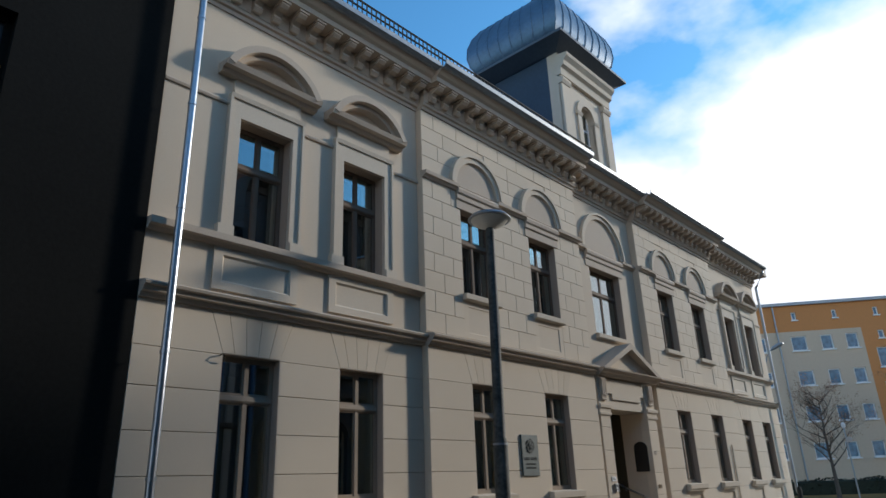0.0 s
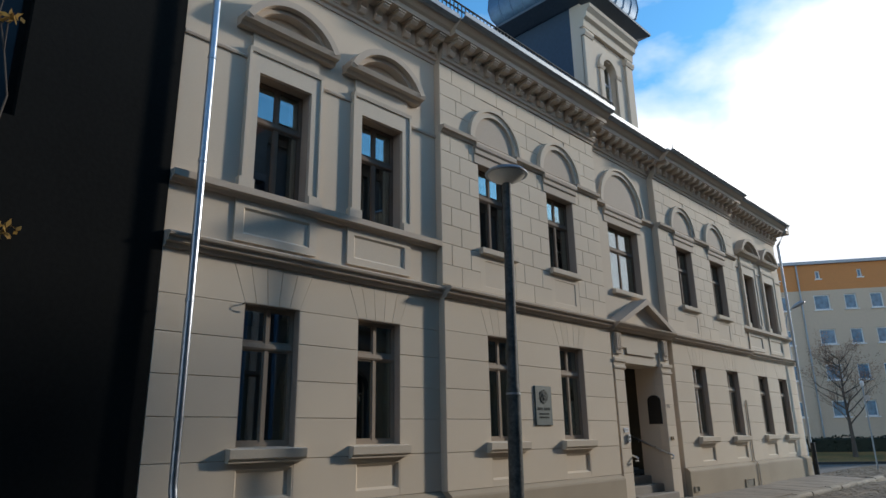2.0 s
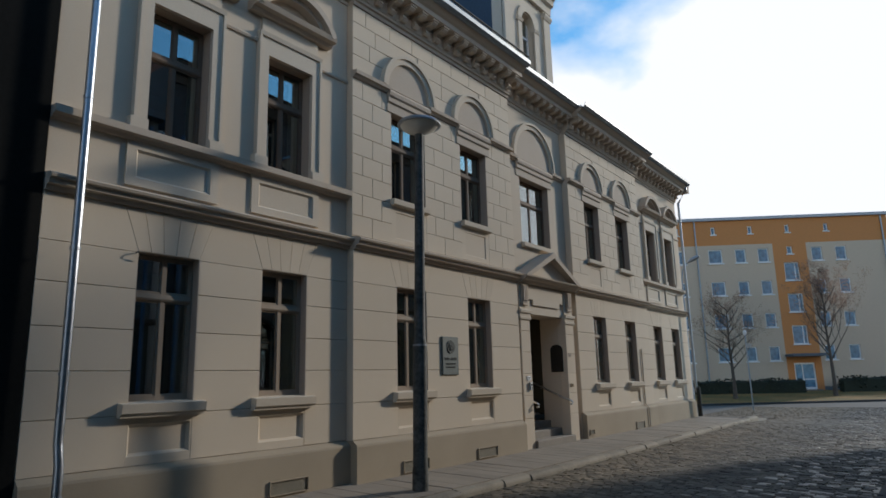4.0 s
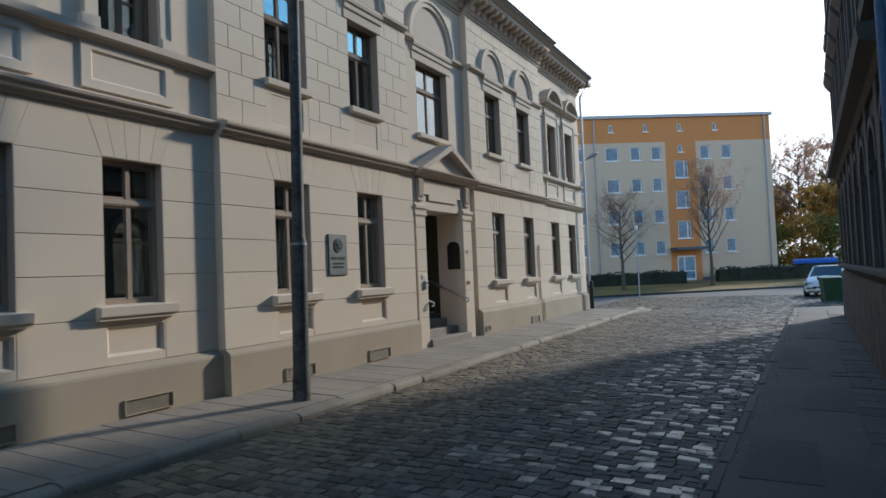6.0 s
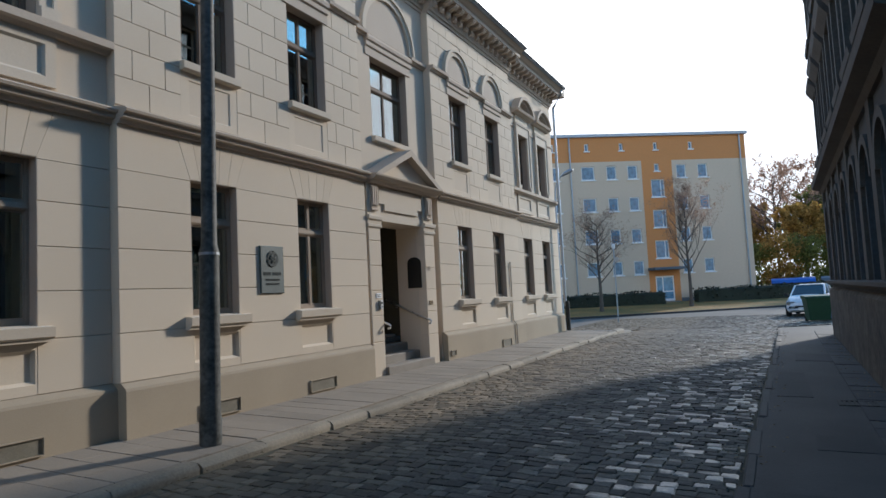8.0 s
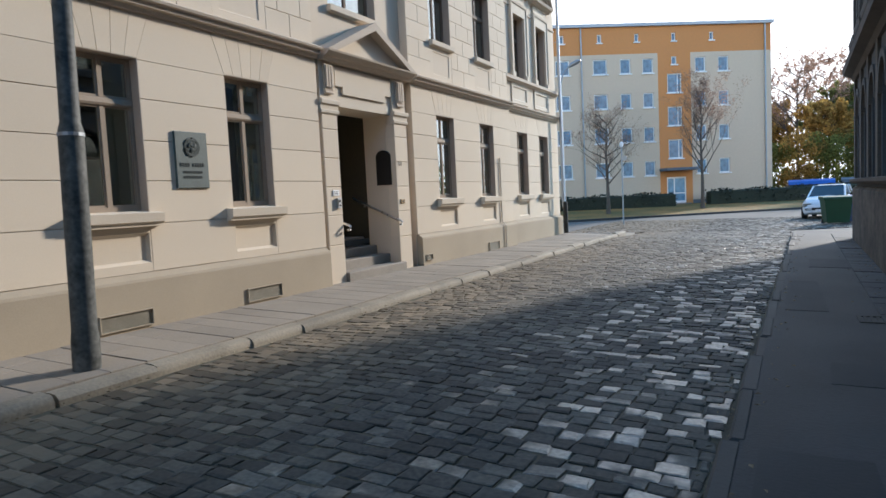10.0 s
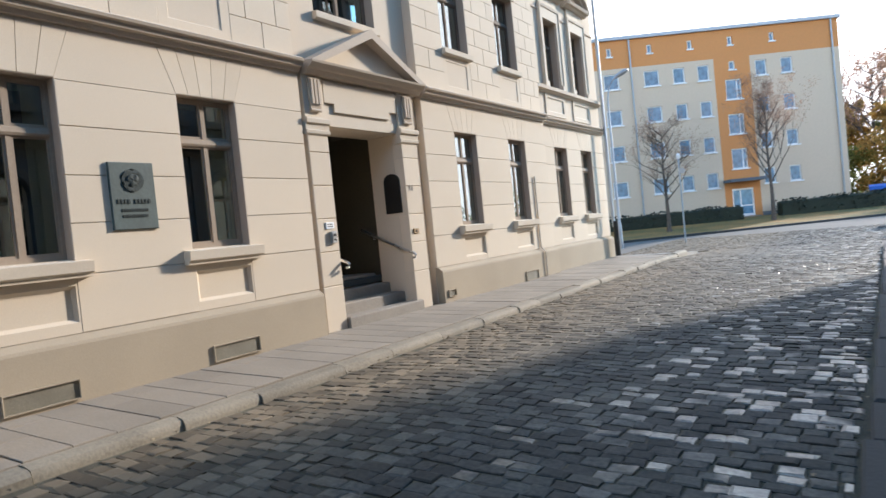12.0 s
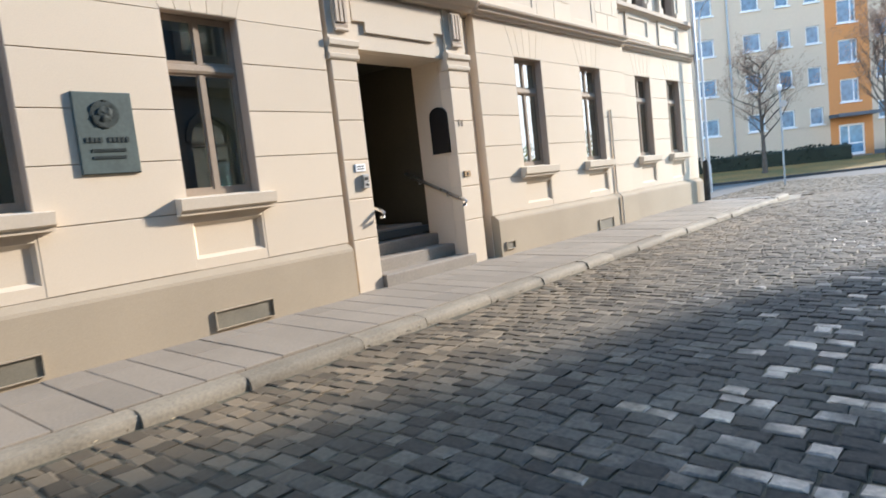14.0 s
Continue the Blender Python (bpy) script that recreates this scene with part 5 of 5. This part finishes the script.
def tree(name, label, loc, height, trunk, spread, leaf_mat, leaves, leaf, seed, upright=0.5):
    """Tapered trunk, limbs forking three times, and loose leaves on the twigs."""
    rnd = random.Random(seed)
    th = thing(name, label, "tree", loc)
    tips = []
    lm = G()

    def limb(p, d, length, r, level):
        pts, rad = [p], [r]
        for i in range(1, 5):
            d = (d + Vector((rnd.gauss(0, 0.13), rnd.gauss(0, 0.13), rnd.gauss(0.05 * upright, 0.08)))).normalized()
            pts.append(pts[-1] + d * length / 4)
            rad.append(r * (1 - 0.18 * i))
        lm.tube(pts, rad, 6 if level < 2 else 4)
        if level >= 3:
            tips.extend(pts[2:])
            return
        for k in range(4 if level < 2 else 5):
            i = rnd.choice((1, 2, 3, 4))
            side = Vector((rnd.gauss(0, 1), rnd.gauss(0, 1), rnd.gauss(0.3, 0.5))).normalized()
            limb(pts[i], (d * 0.8 + side * spread + Vector((0, 0, upright * 0.5))).normalized(), length * rnd.uniform(0.5, 0.68), rad[i] * 0.55, level + 1)

    tr = G()
    h0 = height * 0.26
    pts = [Vector((0.03 * math.sin(i), 0.03 * math.cos(i * 1.7), height * 0.82 * i / 8 - (0.1 if i == 0 else 0))) for i in range(9)]
    tr.tube(pts, [trunk * (1.25 if i == 0 else 1) * (1 - 0.105 * i) for i in range(9)], 9)
    part("trunk", tr, BARK, th, smooth=True)
    for i in range(18):
        f = 0.26 + 0.56 * i / 17
        a = i * 2.4 + rnd.uniform(-0.4, 0.4)
        limb(Vector((0, 0, height * f)), Vector((math.cos(a) * spread * 1.3, math.sin(a) * spread * 1.3, 0.55 + upright * 0.5)).normalized(), height * (0.36 - 0.20 * (f - 0.26) / 0.56), trunk * 0.34, 1)
    part("branchwork", lm, BARK, th)
    lv = G()
    for t in tips:
        for _ in range(leaves):
            leaf_cloud(lv, t, (0.22, 0.22, 0.2), 1, leaf, rnd)
    if lv.v:
        part("crown", lv, leaf_mat, th)
    return th


tree("street_tree", "young nearly bare tree with a few rusty leaves", (-11.3, 46.0, FAR_Z + 0.22), 7.0, 0.13, 0.85, LEAF_R, 5, 0.042, 11, 0.55)
tree("street_tree", "young nearly bare tree with a few rusty leaves", (-6.2, 50.5, FAR_Z + 0.3), 8.4, 0.13, 0.6, LEAF_R, 7, 0.045, 12, 0.9)
for i, (x, y, h, m_, n_, s) in enumerate(((-0.5, 78, 13.5, LEAF_R, 1, 0.16), (5.5, 84, 12.5, LEAF_R, 1, 0.16), (1.8, 74, 8.0, LEAF_O, 4, 0.2), (6.5, 78, 9.0, LEAF_G, 4, 0.2), (11.5, 80, 11.5, LEAF_O, 2, 0.2), (-3.0, 84, 9.0, LEAF_O, 3, 0.2), (18, 86, 13, LEAF_R, 2, 0.2), (-4.5, 90, 14, LEAF_R, 2, 0.2), (2.5, 92, 15, LEAF_R, 2, 0.22), (9, 94, 14, LEAF_O, 3, 0.22), (4, 82, 10, LEAF_G, 4, 0.2))):
    tree("autumn_tree", ("tall half-bare autumn tree with rusty leaves", "leafy autumn tree in yellow and orange", "leafy olive-green tree behind the hedge")[0 if m_ is LEAF_R else 1 if m_ is LEAF_O else 2], (x, y, FAR_Z + 0.3), h * 1.05, 0.2, 0.8, m_, n_ * (3 if m_ is LEAF_R else 4), s * (0.62 if m_ is LEAF_R else 0.75), 30 + i, 0.5)
rb = random.Random(9)
for i in range(11):
    th = thing("bush", "dense olive-green bush behind the hedge", "bush", (-3.9 + i * 1.75, 70 + rb.uniform(-1, 2), FAR_Z + 0.5), group="bushes")
    g = G()
    for k in range(30):
        leaf_cloud(g, (rb.uniform(-1.3, 1.3), rb.uniform(-0.6, 0.6), rb.uniform(0.3, 5.6) * rb.uniform(0.75, 1.0)), (0.8, 0.7, 0.6), 150, 0.11, rb)
    part("leaves", g, LEAF_G if i % 4 != 2 else LEAF_O, th)
    part("stem", G().tube([(0, 0, -0.1), (0.1, 0, 1.5)], 0.06, 6).tube([(0, 0, -0.1), (-0.6, 0.1, 1.6)], 0.05, 6).tube([(0, 0, -0.1), (0.7, 0.1, 1.4)], 0.05, 6), BARK, th)
wood = G()
for i in range(26):
    leaf_cloud(wood, (-70 + i * 7 + rb.uniform(-3, 3), 120 + rb.uniform(-6, 6), rb.uniform(2, 5)), (6, 3, 4.5), 260, 0.5, rb)
tagged(part("far_woods", wood, LEAF_G), "distant belt of olive and brown trees", "woods", kind="stuff")
TARP = mat("blue_tarpaulin", (0.015, 0.10, 0.42), 0.45, 0.2, 1.5, 10, 0.2)
# the dark grey containers stand in for dark parked cars
for x, w, m_, lab in ((0.35, 1.55, TARP, "bright blue lid"), (3.9, 1.5, SLATE, "dark grey lid"), (7.4, 1.6, SLATE, "dark grey lid")):
    c = thing("lidded_container", ("blue" if m_ is TARP else "dark grey") + " lidded container shape behind the hedge", "container", (x, 63.8, FAR_Z + 0.45), group="refuse containers")
    part("body", G().box(-w, w, -0.7, 0.7, 0.02, 1.0), IRON, c)
    part("lid", G().poly([(-0.75, 1.0), (0.75, 1.0), (0.6, 1.25), (0.0, 1.4), (-0.6, 1.25)], -w - 0.05, w + 0.05), m_, c, lab)


# ---- car, bins, sign at the street's end ----
def car(loc, turn):
    c = thing("parked_car", "white compact hatchback parked at the kerb", "car", loc, turn)
    secs = []
    # stations along the length (front at -y): y, half width, sill z, bonnet or roof z, roof half width
    data = [(-2.02, 0.60, 0.32, 0.58, 0.50), (-1.92, 0.76, 0.24, 0.70, 0.62), (-1.5, 0.84, 0.20, 0.86, 0.70), (-0.95, 0.86, 0.20, 0.97, 0.72), (-0.2, 0.87, 0.20, 1.00, 0.74), (0.9, 0.87, 0.20, 1.02, 0.75), (1.7, 0.85, 0.22, 1.02, 0.74), (2.0, 0.76, 0.30, 0.92, 0.66)]
    b = G()
    for y, w, z0, z1, rw in data:
        secs.append([(-w * 0.9, y, z0), (-w, y, z0 + 0.18), (-w, y, z1 - 0.18), (-rw, y, z1), (0, y, z1 + 0.03), (rw, y, z1), (w, y, z1 - 0.18), (w, y, z0 + 0.18), (w * 0.9, y, z0)])
    n = len(secs[0])
    fs = [(k * n + i, k * n + (i + 1) % n, (k + 1) * n + (i + 1) % n, (k + 1) * n + i) for k in range(len(secs) - 1) for i in range(n)]
    b.quadmesh([v for s in secs for v in s], fs + [tuple(range(n)), tuple((len(secs) - 1) * n + i for i in reversed(range(n)))])
    part("body", b, CARPAINT, c, smooth=True)
    roof = [(-0.98, 0.70, 0.95), (-0.15, 0.60, 1.44), (0.5, 0.60, 1.48), (1.2, 0.60, 1.43), (1.85, 0.66, 1.0)]
    r = G()
    r.quadmesh([v for y, w, z in roof[1:4] for v in ((-w, y, z - 0.04), (-w + 0.1, y, z), (w - 0.1, y, z), (w, y, z - 0.04))], [(4 * k + i, 4 * k + i + 1, 4 * k + 5 + i, 4 * k + 4 + i) for k in range(2) for i in range(3)])
    for s in (-1, 1):
        r.tube([(s * 0.71, -0.98, 0.95), (s * 0.60, -0.15, 1.41)], 0.045, 6).tube([(s * 0.60, 1.2, 1.40), (s * 0.67, 1.85, 1.0)], 0.07, 6).tube([(s * 0.61, 0.45, 1.44), (s * 0.74, 0.45, 1.0)], 0.04, 6)
    part("roof", r, CARPAINT, c)
    dark = mat("tinted_car_glass", (0.02, 0.025, 0.03), 0.05, 0.05, 1, 10, 0)
    part("windscreen", G().quadmesh([(-0.69, -0.97, 0.97), (0.69, -0.97, 0.97), (0.57, -0.16, 1.43), (-0.57, -0.16, 1.43)], [(0, 1, 2, 3)]), dark, c)
    part("rear_window", G().quadmesh([(-0.64, 1.84, 1.0), (0.64, 1.84, 1.0), (0.56, 1.22, 1.42), (-0.56, 1.22, 1.42)], [(0, 1, 2, 3)]), dark, c)
    for s in (-1, 1):
        part("side_window", G().quadmesh([(s * 0.72, -0.9, 0.99), (s * 0.72, 1.8, 1.01), (s * 0.6, 1.2, 1.40), (s * 0.6, -0.15, 1.41)], [(0, 1, 2, 3)]), dark, c)
        part("headlight", G().box(*sorted((s * 0.42, s * 0.74)), -1.97, -1.80, 0.56, 0.70), GLASS, c, "clear glass headlight")
        part("mirror", G().box(*sorted((s * 0.86, s * 1.0)), -0.75, -0.62, 0.95, 1.08), RUBBER, c)
        for y in (-1.25, 1.25):
            w = G().lathe([(0.18, 0), (0.29, 0), (0.31, 0.03), (0.31, 0.15), (0.29, 0.18), (0.18, 0.18)], 20)
            w.v = [(z - 0.09, x, y_) for x, y_, z in w.v]
            t = part("tyre", w, RUBBER, c, loc=(s * 0.79, y, 0.31), smooth=True)
            rim = G().lathe([(0.20, 0.02), (0.20, 0.16), (0.06, 0.165), (0.01, 0.17)], 16)
            rim.v = [((z - 0.09) * s, x, y_) for x, y_, z in rim.v]
            part("rim", rim, STEEL, t, smooth=True)
    part("grille", G().box(-0.40, 0.40, -2.03, -1.97, 0.42, 0.52), RUBBER, c)
    part("number_plate", G().box(-0.26, 0.26, -2.045, -2.0, 0.34, 0.45), WHITE, c)
    return c


car((0.5, 38.4, FAR_Z + 0.005), -10)


def bin_(loc, turn, m, label, wide=1.0):
    b = thing("wheelie_bin", label, "waste bin", loc, turn, group="wheelie bins")
    part("body", G().quadmesh([(x * k, y * k, z) for k, z in ((0.80, 0.06), (1.0, 0.96)) for x, y in ((-0.29, -0.36), (0.29, -0.36), (0.29, 0.36), (-0.29, 0.36))], [(3, 2, 1, 0), (4, 5, 6, 7)] + [(i, (i + 1) % 4, 4 + (i + 1) % 4, 4 + i) for i in range(4)]), m, b)
    part("rim", G().box(-0.31, 0.31, -0.38, 0.38, 0.92, 0.97), m, b)
    part("lid", G().poly([(-0.40, 0.97), (0.40, 0.97), (0.38, 1.06), (-0.36, 1.02)], -0.31, 0.31), m, b)
    for s in (-1, 1):
        w = G().lathe([(0.10, 0), (0.10, 0.05)], 14)
        w.v = [(z + (0.2 if s > 0 else -0.25), y_, x) for x, y_, z in w.v]
        part("wheel", w, RUBBER, b, loc=(0, 0.30, 0.10))
    part("handle", G().tube([(-0.25, 0.36, 1.0), (-0.25, 0.44, 1.02), (0.25, 0.44, 1.02), (0.25, 0.36, 1.0)], 0.018, 6), m, b)
    b.scale = (wide, 1.0, 1.0)


bin_((0.47, 33.0, FAR_Z + 0.005), 12, BIN_G, "wide green plastic wheelie bin on the pavement", 1.6)
bin_((1.22, 33.6, FAR_Z + 0.005), 8, BIN_B, "blue plastic wheelie bin beside a green one")
sp = thing("sign_post", "grey post with a round sign seen from behind", "traffic sign", (-8.15, 36.2, FAR_Z))
part("post", G().tube([(0, 0, -0.05), (0, 0, 3.75)], 0.035, 8), ZINC, sp)
part("sign", G().tube([(0.13, -0.045, 3.2), (0.13, -0.03, 3.2)], 0.13, 20), ZINC, sp, "grey back of a round sign")
part("cap", G().lathe([(0.05, 0), (0.09, 0.06), (0.09, 0.2), (0.03, 0.26)], 12), WHITE, sp, loc=(0, 0, 3.72), smooth=True)
gr_ = thing("gully_grate", "dark iron grate set in the asphalt pavement", "grate", (-0.12, 12.6, rise(-0.12) + 0.004))
part("frame", G().box(-0.22, 0.22, -0.2, -0.16, 0, 0.012).box(-0.22, 0.22, 0.16, 0.2, 0, 0.012).box(-0.22, -0.18, -0.16, 0.16, 0, 0.012).box(0.18, 0.22, -0.16, 0.16, 0, 0.012), IRON, gr_)
for i in range(6):
    part("bar", G().box(-0.16 + i * 0.06, -0.13 + i * 0.06, -0.16, 0.16, 0, 0.01), IRON, gr_)

lt = random.Random(21)
lit = G()
for i in range(900):
    if i < 420:
        yy = lt.uniform(3, 26)
        xx = right_kerb(yy) + lt.choice((-1, 1)) * abs(lt.gauss(0, 0.14)) - 0.08
        zz = rise(xx) + (0.012 if xx > right_kerb(yy) + 0.03 else -0.055)
    elif i < 640:
        yy = lt.uniform(3, 26)
        xx = KERB_X + 0.06 + abs(lt.gauss(0, 0.12))
        zz = rise(xx) + ROAD_Z + 0.02
    else:
        yy = lt.uniform(4, 24)
        xx = right_wall(yy) - 0.14 - abs(lt.gauss(0, 0.18))
        zz = rise(xx) + 0.022
    a, q = lt.uniform(0, 6.3), lt.uniform(0.012, 0.032)
    lit.quadmesh([(xx + q * math.cos(a), yy + q * math.sin(a), zz + 0.004), (xx - q * 0.5 * math.sin(a), yy + q * 0.5 * math.cos(a), zz + 0.012), (xx - q * math.cos(a), yy - q * math.sin(a), zz + 0.002), (xx + q * 0.5 * math.sin(a), yy - q * 0.5 * math.cos(a), zz + 0.008)], [(0, 1, 2, 3)])
tagged(part("leaf_litter", lit, mat("dry_leaf_litter", (0.17, 0.13, 0.075), 0.8, 0.3, 3, 20, 0, per="island", spread=0.5)), "small dry leaves gathered along the kerbs", "leaf litter", kind="stuff")
PATCH = mat("newer_asphalt", (0.028, 0.030, 0.031), 0.8, 0.3, 1.5, 40, 0.5)
for y0, y1, o0, o1 in ((6.9, 8.3, 0.12, 0.72), (9.8, 10.5, 0.5, 1.05), (12.9, 15.6, 0.1, 0.55), (17.5, 19.0, 0.35, 1.05)):
    x0, x1 = right_kerb(y0) + o0, right_kerb(y0) + o1
    part("asphalt_patch", G().quadmesh([(x, y, rise(x) + d) for d in (0.005, -0.05) for x, y in ((x0, y0), (x1, y0 + 0.05), (x1 - 0.03, y1), (x0 + 0.02, y1 - 0.04))], [(0, 1, 2, 3), (0, 1, 5, 4), (1, 2, 6, 5), (2, 3, 7, 6), (3, 0, 4, 7)]), PATCH, pav_r, "darker patch of newer asphalt")
# ---- pieces of walls, pavements and road ----
rnd = random.Random(5)
JT = 0.0035
COURSES = [Z_PL + 0.035, 1.16, 1.65, 2.11, 2.58, 3.015, Z_BELT0]
for (y0, y1, xg, xu, kind), (w, u) in zip(SECT, wall_parts):
    if kind == "middle":
        for a, b in ((y0, DOOR0 - 0.40), (DOOR1 + 0.44, y1)):
            for z0, z1 in zip(COURSES, COURSES[1:]):
                if b - a > 0.05:
                    part("course_block", G().block(xg - 0.07, xg, a + 0.001, b - 0.001, z0 + JT, z1 - JT, 0.004), BLOCK, w)
        continue
    ws = sorted(y for y in GW if y0 < y < y1)
    for k, (z0, z1) in enumerate(zip(COURSES, COURSES[1:])):
        segs = []
        if k == 0:                     # course below the sills, with sunk panels
            e = [y0]
            for y in ws:
                e += [y - HALF, y + HALF]
            e.append(y1)
            segs = list(zip(e[::2], e[1::2]))
            for y in ws:
                part("sunk_panel", bevel_panel(y - HALF, y + HALF, z0, z1, xg - 0.07, xg - 0.003, 0.02, 0.10, 0.035), BLOCK, w)
        elif k == 5:                   # the flat arches cut slantwise into this course
            zh, zt, q = Z_HEAD + 0.003, z1 - JT, HALF * 1.46 + 0.003
            e = [y0]
            for y in ws:
                e += [(y - HALF, y - q), (y + HALF, y + q)]
            e.append(y1)
            for a, b in zip(e[::2], e[1::2]):
                al, at = a if isinstance(a, tuple) else (a, a)
                bl, bt = b if isinstance(b, tuple) else (b, b)
                part("course_block", G().poly([(al, z0 + JT), (bl, z0 + JT), (bl, zh), (bt, zt), (at, zt), (al, zh)], xg - 0.07, xg), BLOCK, w)
        else:
            e = [y0]
            for y in ws:
                e += [y - HALF, y + HALF]
            e.append(y1)
            segs = list(zip(e[::2], e[1::2]))
        for a, b in segs:
            part("course_block", G().block(xg - 0.07, xg, a - (0.002 if a == y0 and kind == "bay" else 0), b + (0.002 if b == y1 and kind == "bay" else 0), z0 + (JT if k else 0), z1 - JT, 0.004), BLOCK, w)
    if kind != "bay":
        continue
    # ashlar of the upper floor
    mine = [(y, w_, r) for y, w_, x, k_, r in ARCHES if y0 < y < y1]
    zs = SILL_Z["bay"]
    ch = (IMP - 0.07 - zs + 0.09) / 6
    levels = [zs - 0.09 + ch * i for i in range(7)]
    levels += [IMP + 0.06 + 0.30 * i for i in range(5)]
    spans = [(Z_BELT1 + 0.05, zs - 0.45), (zs - 0.45, zs - 0.09)] + [(a, b) for a, b in zip(levels, levels[1:]) if b - a > 0.2 and abs(a - (IMP - 0.07)) > 0.01]
    for k, (z0, z1) in enumerate(spans):
        e = [y0]
        for y, w_, r in mine:
            if z1 <= zs:
                q = w_ + 0.02
            elif z1 < IMP:
                q = w_
            else:
                zz = z0 - (IMP + 0.06)
                q = math.sqrt(max(0, (r + 0.10) ** 2 - zz * zz)) if zz < r + 0.10 else 0
            if q:
                e += [y - q, y + q]
        e.append(y1)
        for a, b in zip(e[::2], e[1::2]):
            n = 1 if b - a < 0.55 else max(1, round((b - a) / 0.62))
            cuts = [a + (b - a) * i / n for i in range(n + 1)]
            if k % 2 and n >= 1:
                cuts = [a] + [c + (b - a) / n * 0.5 for c in cuts[:-1]] + [b]
            for c0, c1 in zip(cuts, cuts[1:]):
                part("ashlar_block", G().block(xu - 0.03, xu, c0 + (0.004 if c0 > a else 0), c1 - (0.004 if c1 < b else 0), z0 + 0.003, z1 - 0.003, 0.004), BLOCK, u)

# slabs and kerb stones of the left pavement
y = 2.0
while y < 24.9:
    d = rnd.uniform(0.32, 0.365)
    cut = KERB_X - 0.16 - rnd.choice((0.42, 0.62, 0.8, 1.0))
    lift = rnd.uniform(-0.003, 0.004)
    for a, b in ((cut + 0.0015, KERB_X - 0.163), (-7.62, cut - 0.0015)):
        m = (a + b) / 2
        part("slab", G().slab(a, b, y + 0.004, y + d - 0.004, -0.3, rise(m) + lift + rnd.uniform(-0.001, 0.001), 0.005, (-FALL, rnd.uniform(-0.006, 0.006))), SLAB, pav_l)
    y += d
y = -3.0
kn = 0
while y < 26.0:
    d = rnd.uniform(0.75, 1.15)
    o, h = rnd.uniform(-0.02, 0.02), rise(KERB_X) - 0.008 + rnd.uniform(-0.012, 0.010)
    prof = [(-0.16, -0.6), (0.025, -0.6), (0.025, h - 0.075), (0.018, h - 0.045), (0.0, h - 0.02), (-0.03, h - 0.006), (-0.07, h), (-0.16, h + 0.004)]
    g = G().run(prof, y + 0.004, y + d - (0.004 if kn % 5 else 0.03), KERB_X + o)
    g.v = [(vx + rnd.uniform(-0.004, 0.004), vy, vz + rnd.uniform(-0.005, 0.005)) for vx, vy, vz in g.v]
    part("kerb_stone", g.mesh("kerb_stone", KERB, True), None, pav_l)
    y += d
    kn += 1
# kerb and a strip of slabs on the shaded side
y = -6.0
while y < 26.5:
    d = rnd.uniform(0.8, 1.2)
    x = right_kerb(y + d / 2)
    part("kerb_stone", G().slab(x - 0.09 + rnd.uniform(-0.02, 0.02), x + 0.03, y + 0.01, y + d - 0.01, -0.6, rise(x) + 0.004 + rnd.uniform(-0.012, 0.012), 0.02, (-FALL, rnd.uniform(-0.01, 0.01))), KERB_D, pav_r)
    y += d
y = 0.5
while y < 26:
    d = rnd.uniform(0.38, 0.5)
    x = right_wall(y)
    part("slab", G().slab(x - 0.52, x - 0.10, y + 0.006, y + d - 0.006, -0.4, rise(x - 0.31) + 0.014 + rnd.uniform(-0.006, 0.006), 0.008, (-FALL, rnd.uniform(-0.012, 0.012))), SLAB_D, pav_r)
    y += d

# granite setts in rows across the street; the nearest stretch stone by stone
rest = G()
single = 0
y = -8.0
row = 0
while y < 39.5:
    d = rnd.uniform(0.125, 0.16)
    x = KERB_X + 0.03 + rnd.uniform(0, 0.1)
    x1 = right_kerb(min(y, 26)) - 0.13
    if y > 29.6:                                # the crossing is cobbled too
        x, x1 = -9.4 + rnd.uniform(0, 0.1), min(5.0, -0.9 + (y - 29.6) * 1.5)
    while x < x1 - 0.05:
        w = min(rnd.uniform(0.125, 0.205), x1 - x)
        gap = rnd.uniform(0.003, 0.007)
        sk = 0.09 * math.sin(x * 1.5 + row * 0.06) + 0.03 * math.sin(y * 0.9) + rnd.uniform(-0.012, 0.012)
        z = rise(x + w / 2) + ROAD_Z + 0.03 * (1 - ((x + 3.57) / 2.2) ** 2) + rnd.uniform(-0.004, 0.004)
        if y > 24.6:
            f = min(1, (y - 24.6) / 5)
            z = z * (1 - f) + (FAR_Z + 0.03 + rnd.uniform(-0.006, 0.006)) * f
        t = (rnd.gauss(-FALL, 0.028), rnd.gauss(0, 0.028))
        c = rnd.uniform(0.010, 0.018)
        one = 10.4 < y < 12.0 and -4.6 < x < -1.6 and single < 280
        g = G() if one else rest
        k = len(g.v)
        g.slab(x + gap, x + w - gap, y + gap + sk, y + d - gap + sk, z - 0.12, z, c, t, 0.45)
        for i in range(k, len(g.v)):
            vx, vy, vz = g.v[i]
            g.v[i] = (vx + rnd.uniform(-0.012, 0.012), vy + rnd.uniform(-0.012, 0.012), vz)
        if one:
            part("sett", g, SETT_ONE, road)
            single += 1
        x += w
    y += d
    row += 1
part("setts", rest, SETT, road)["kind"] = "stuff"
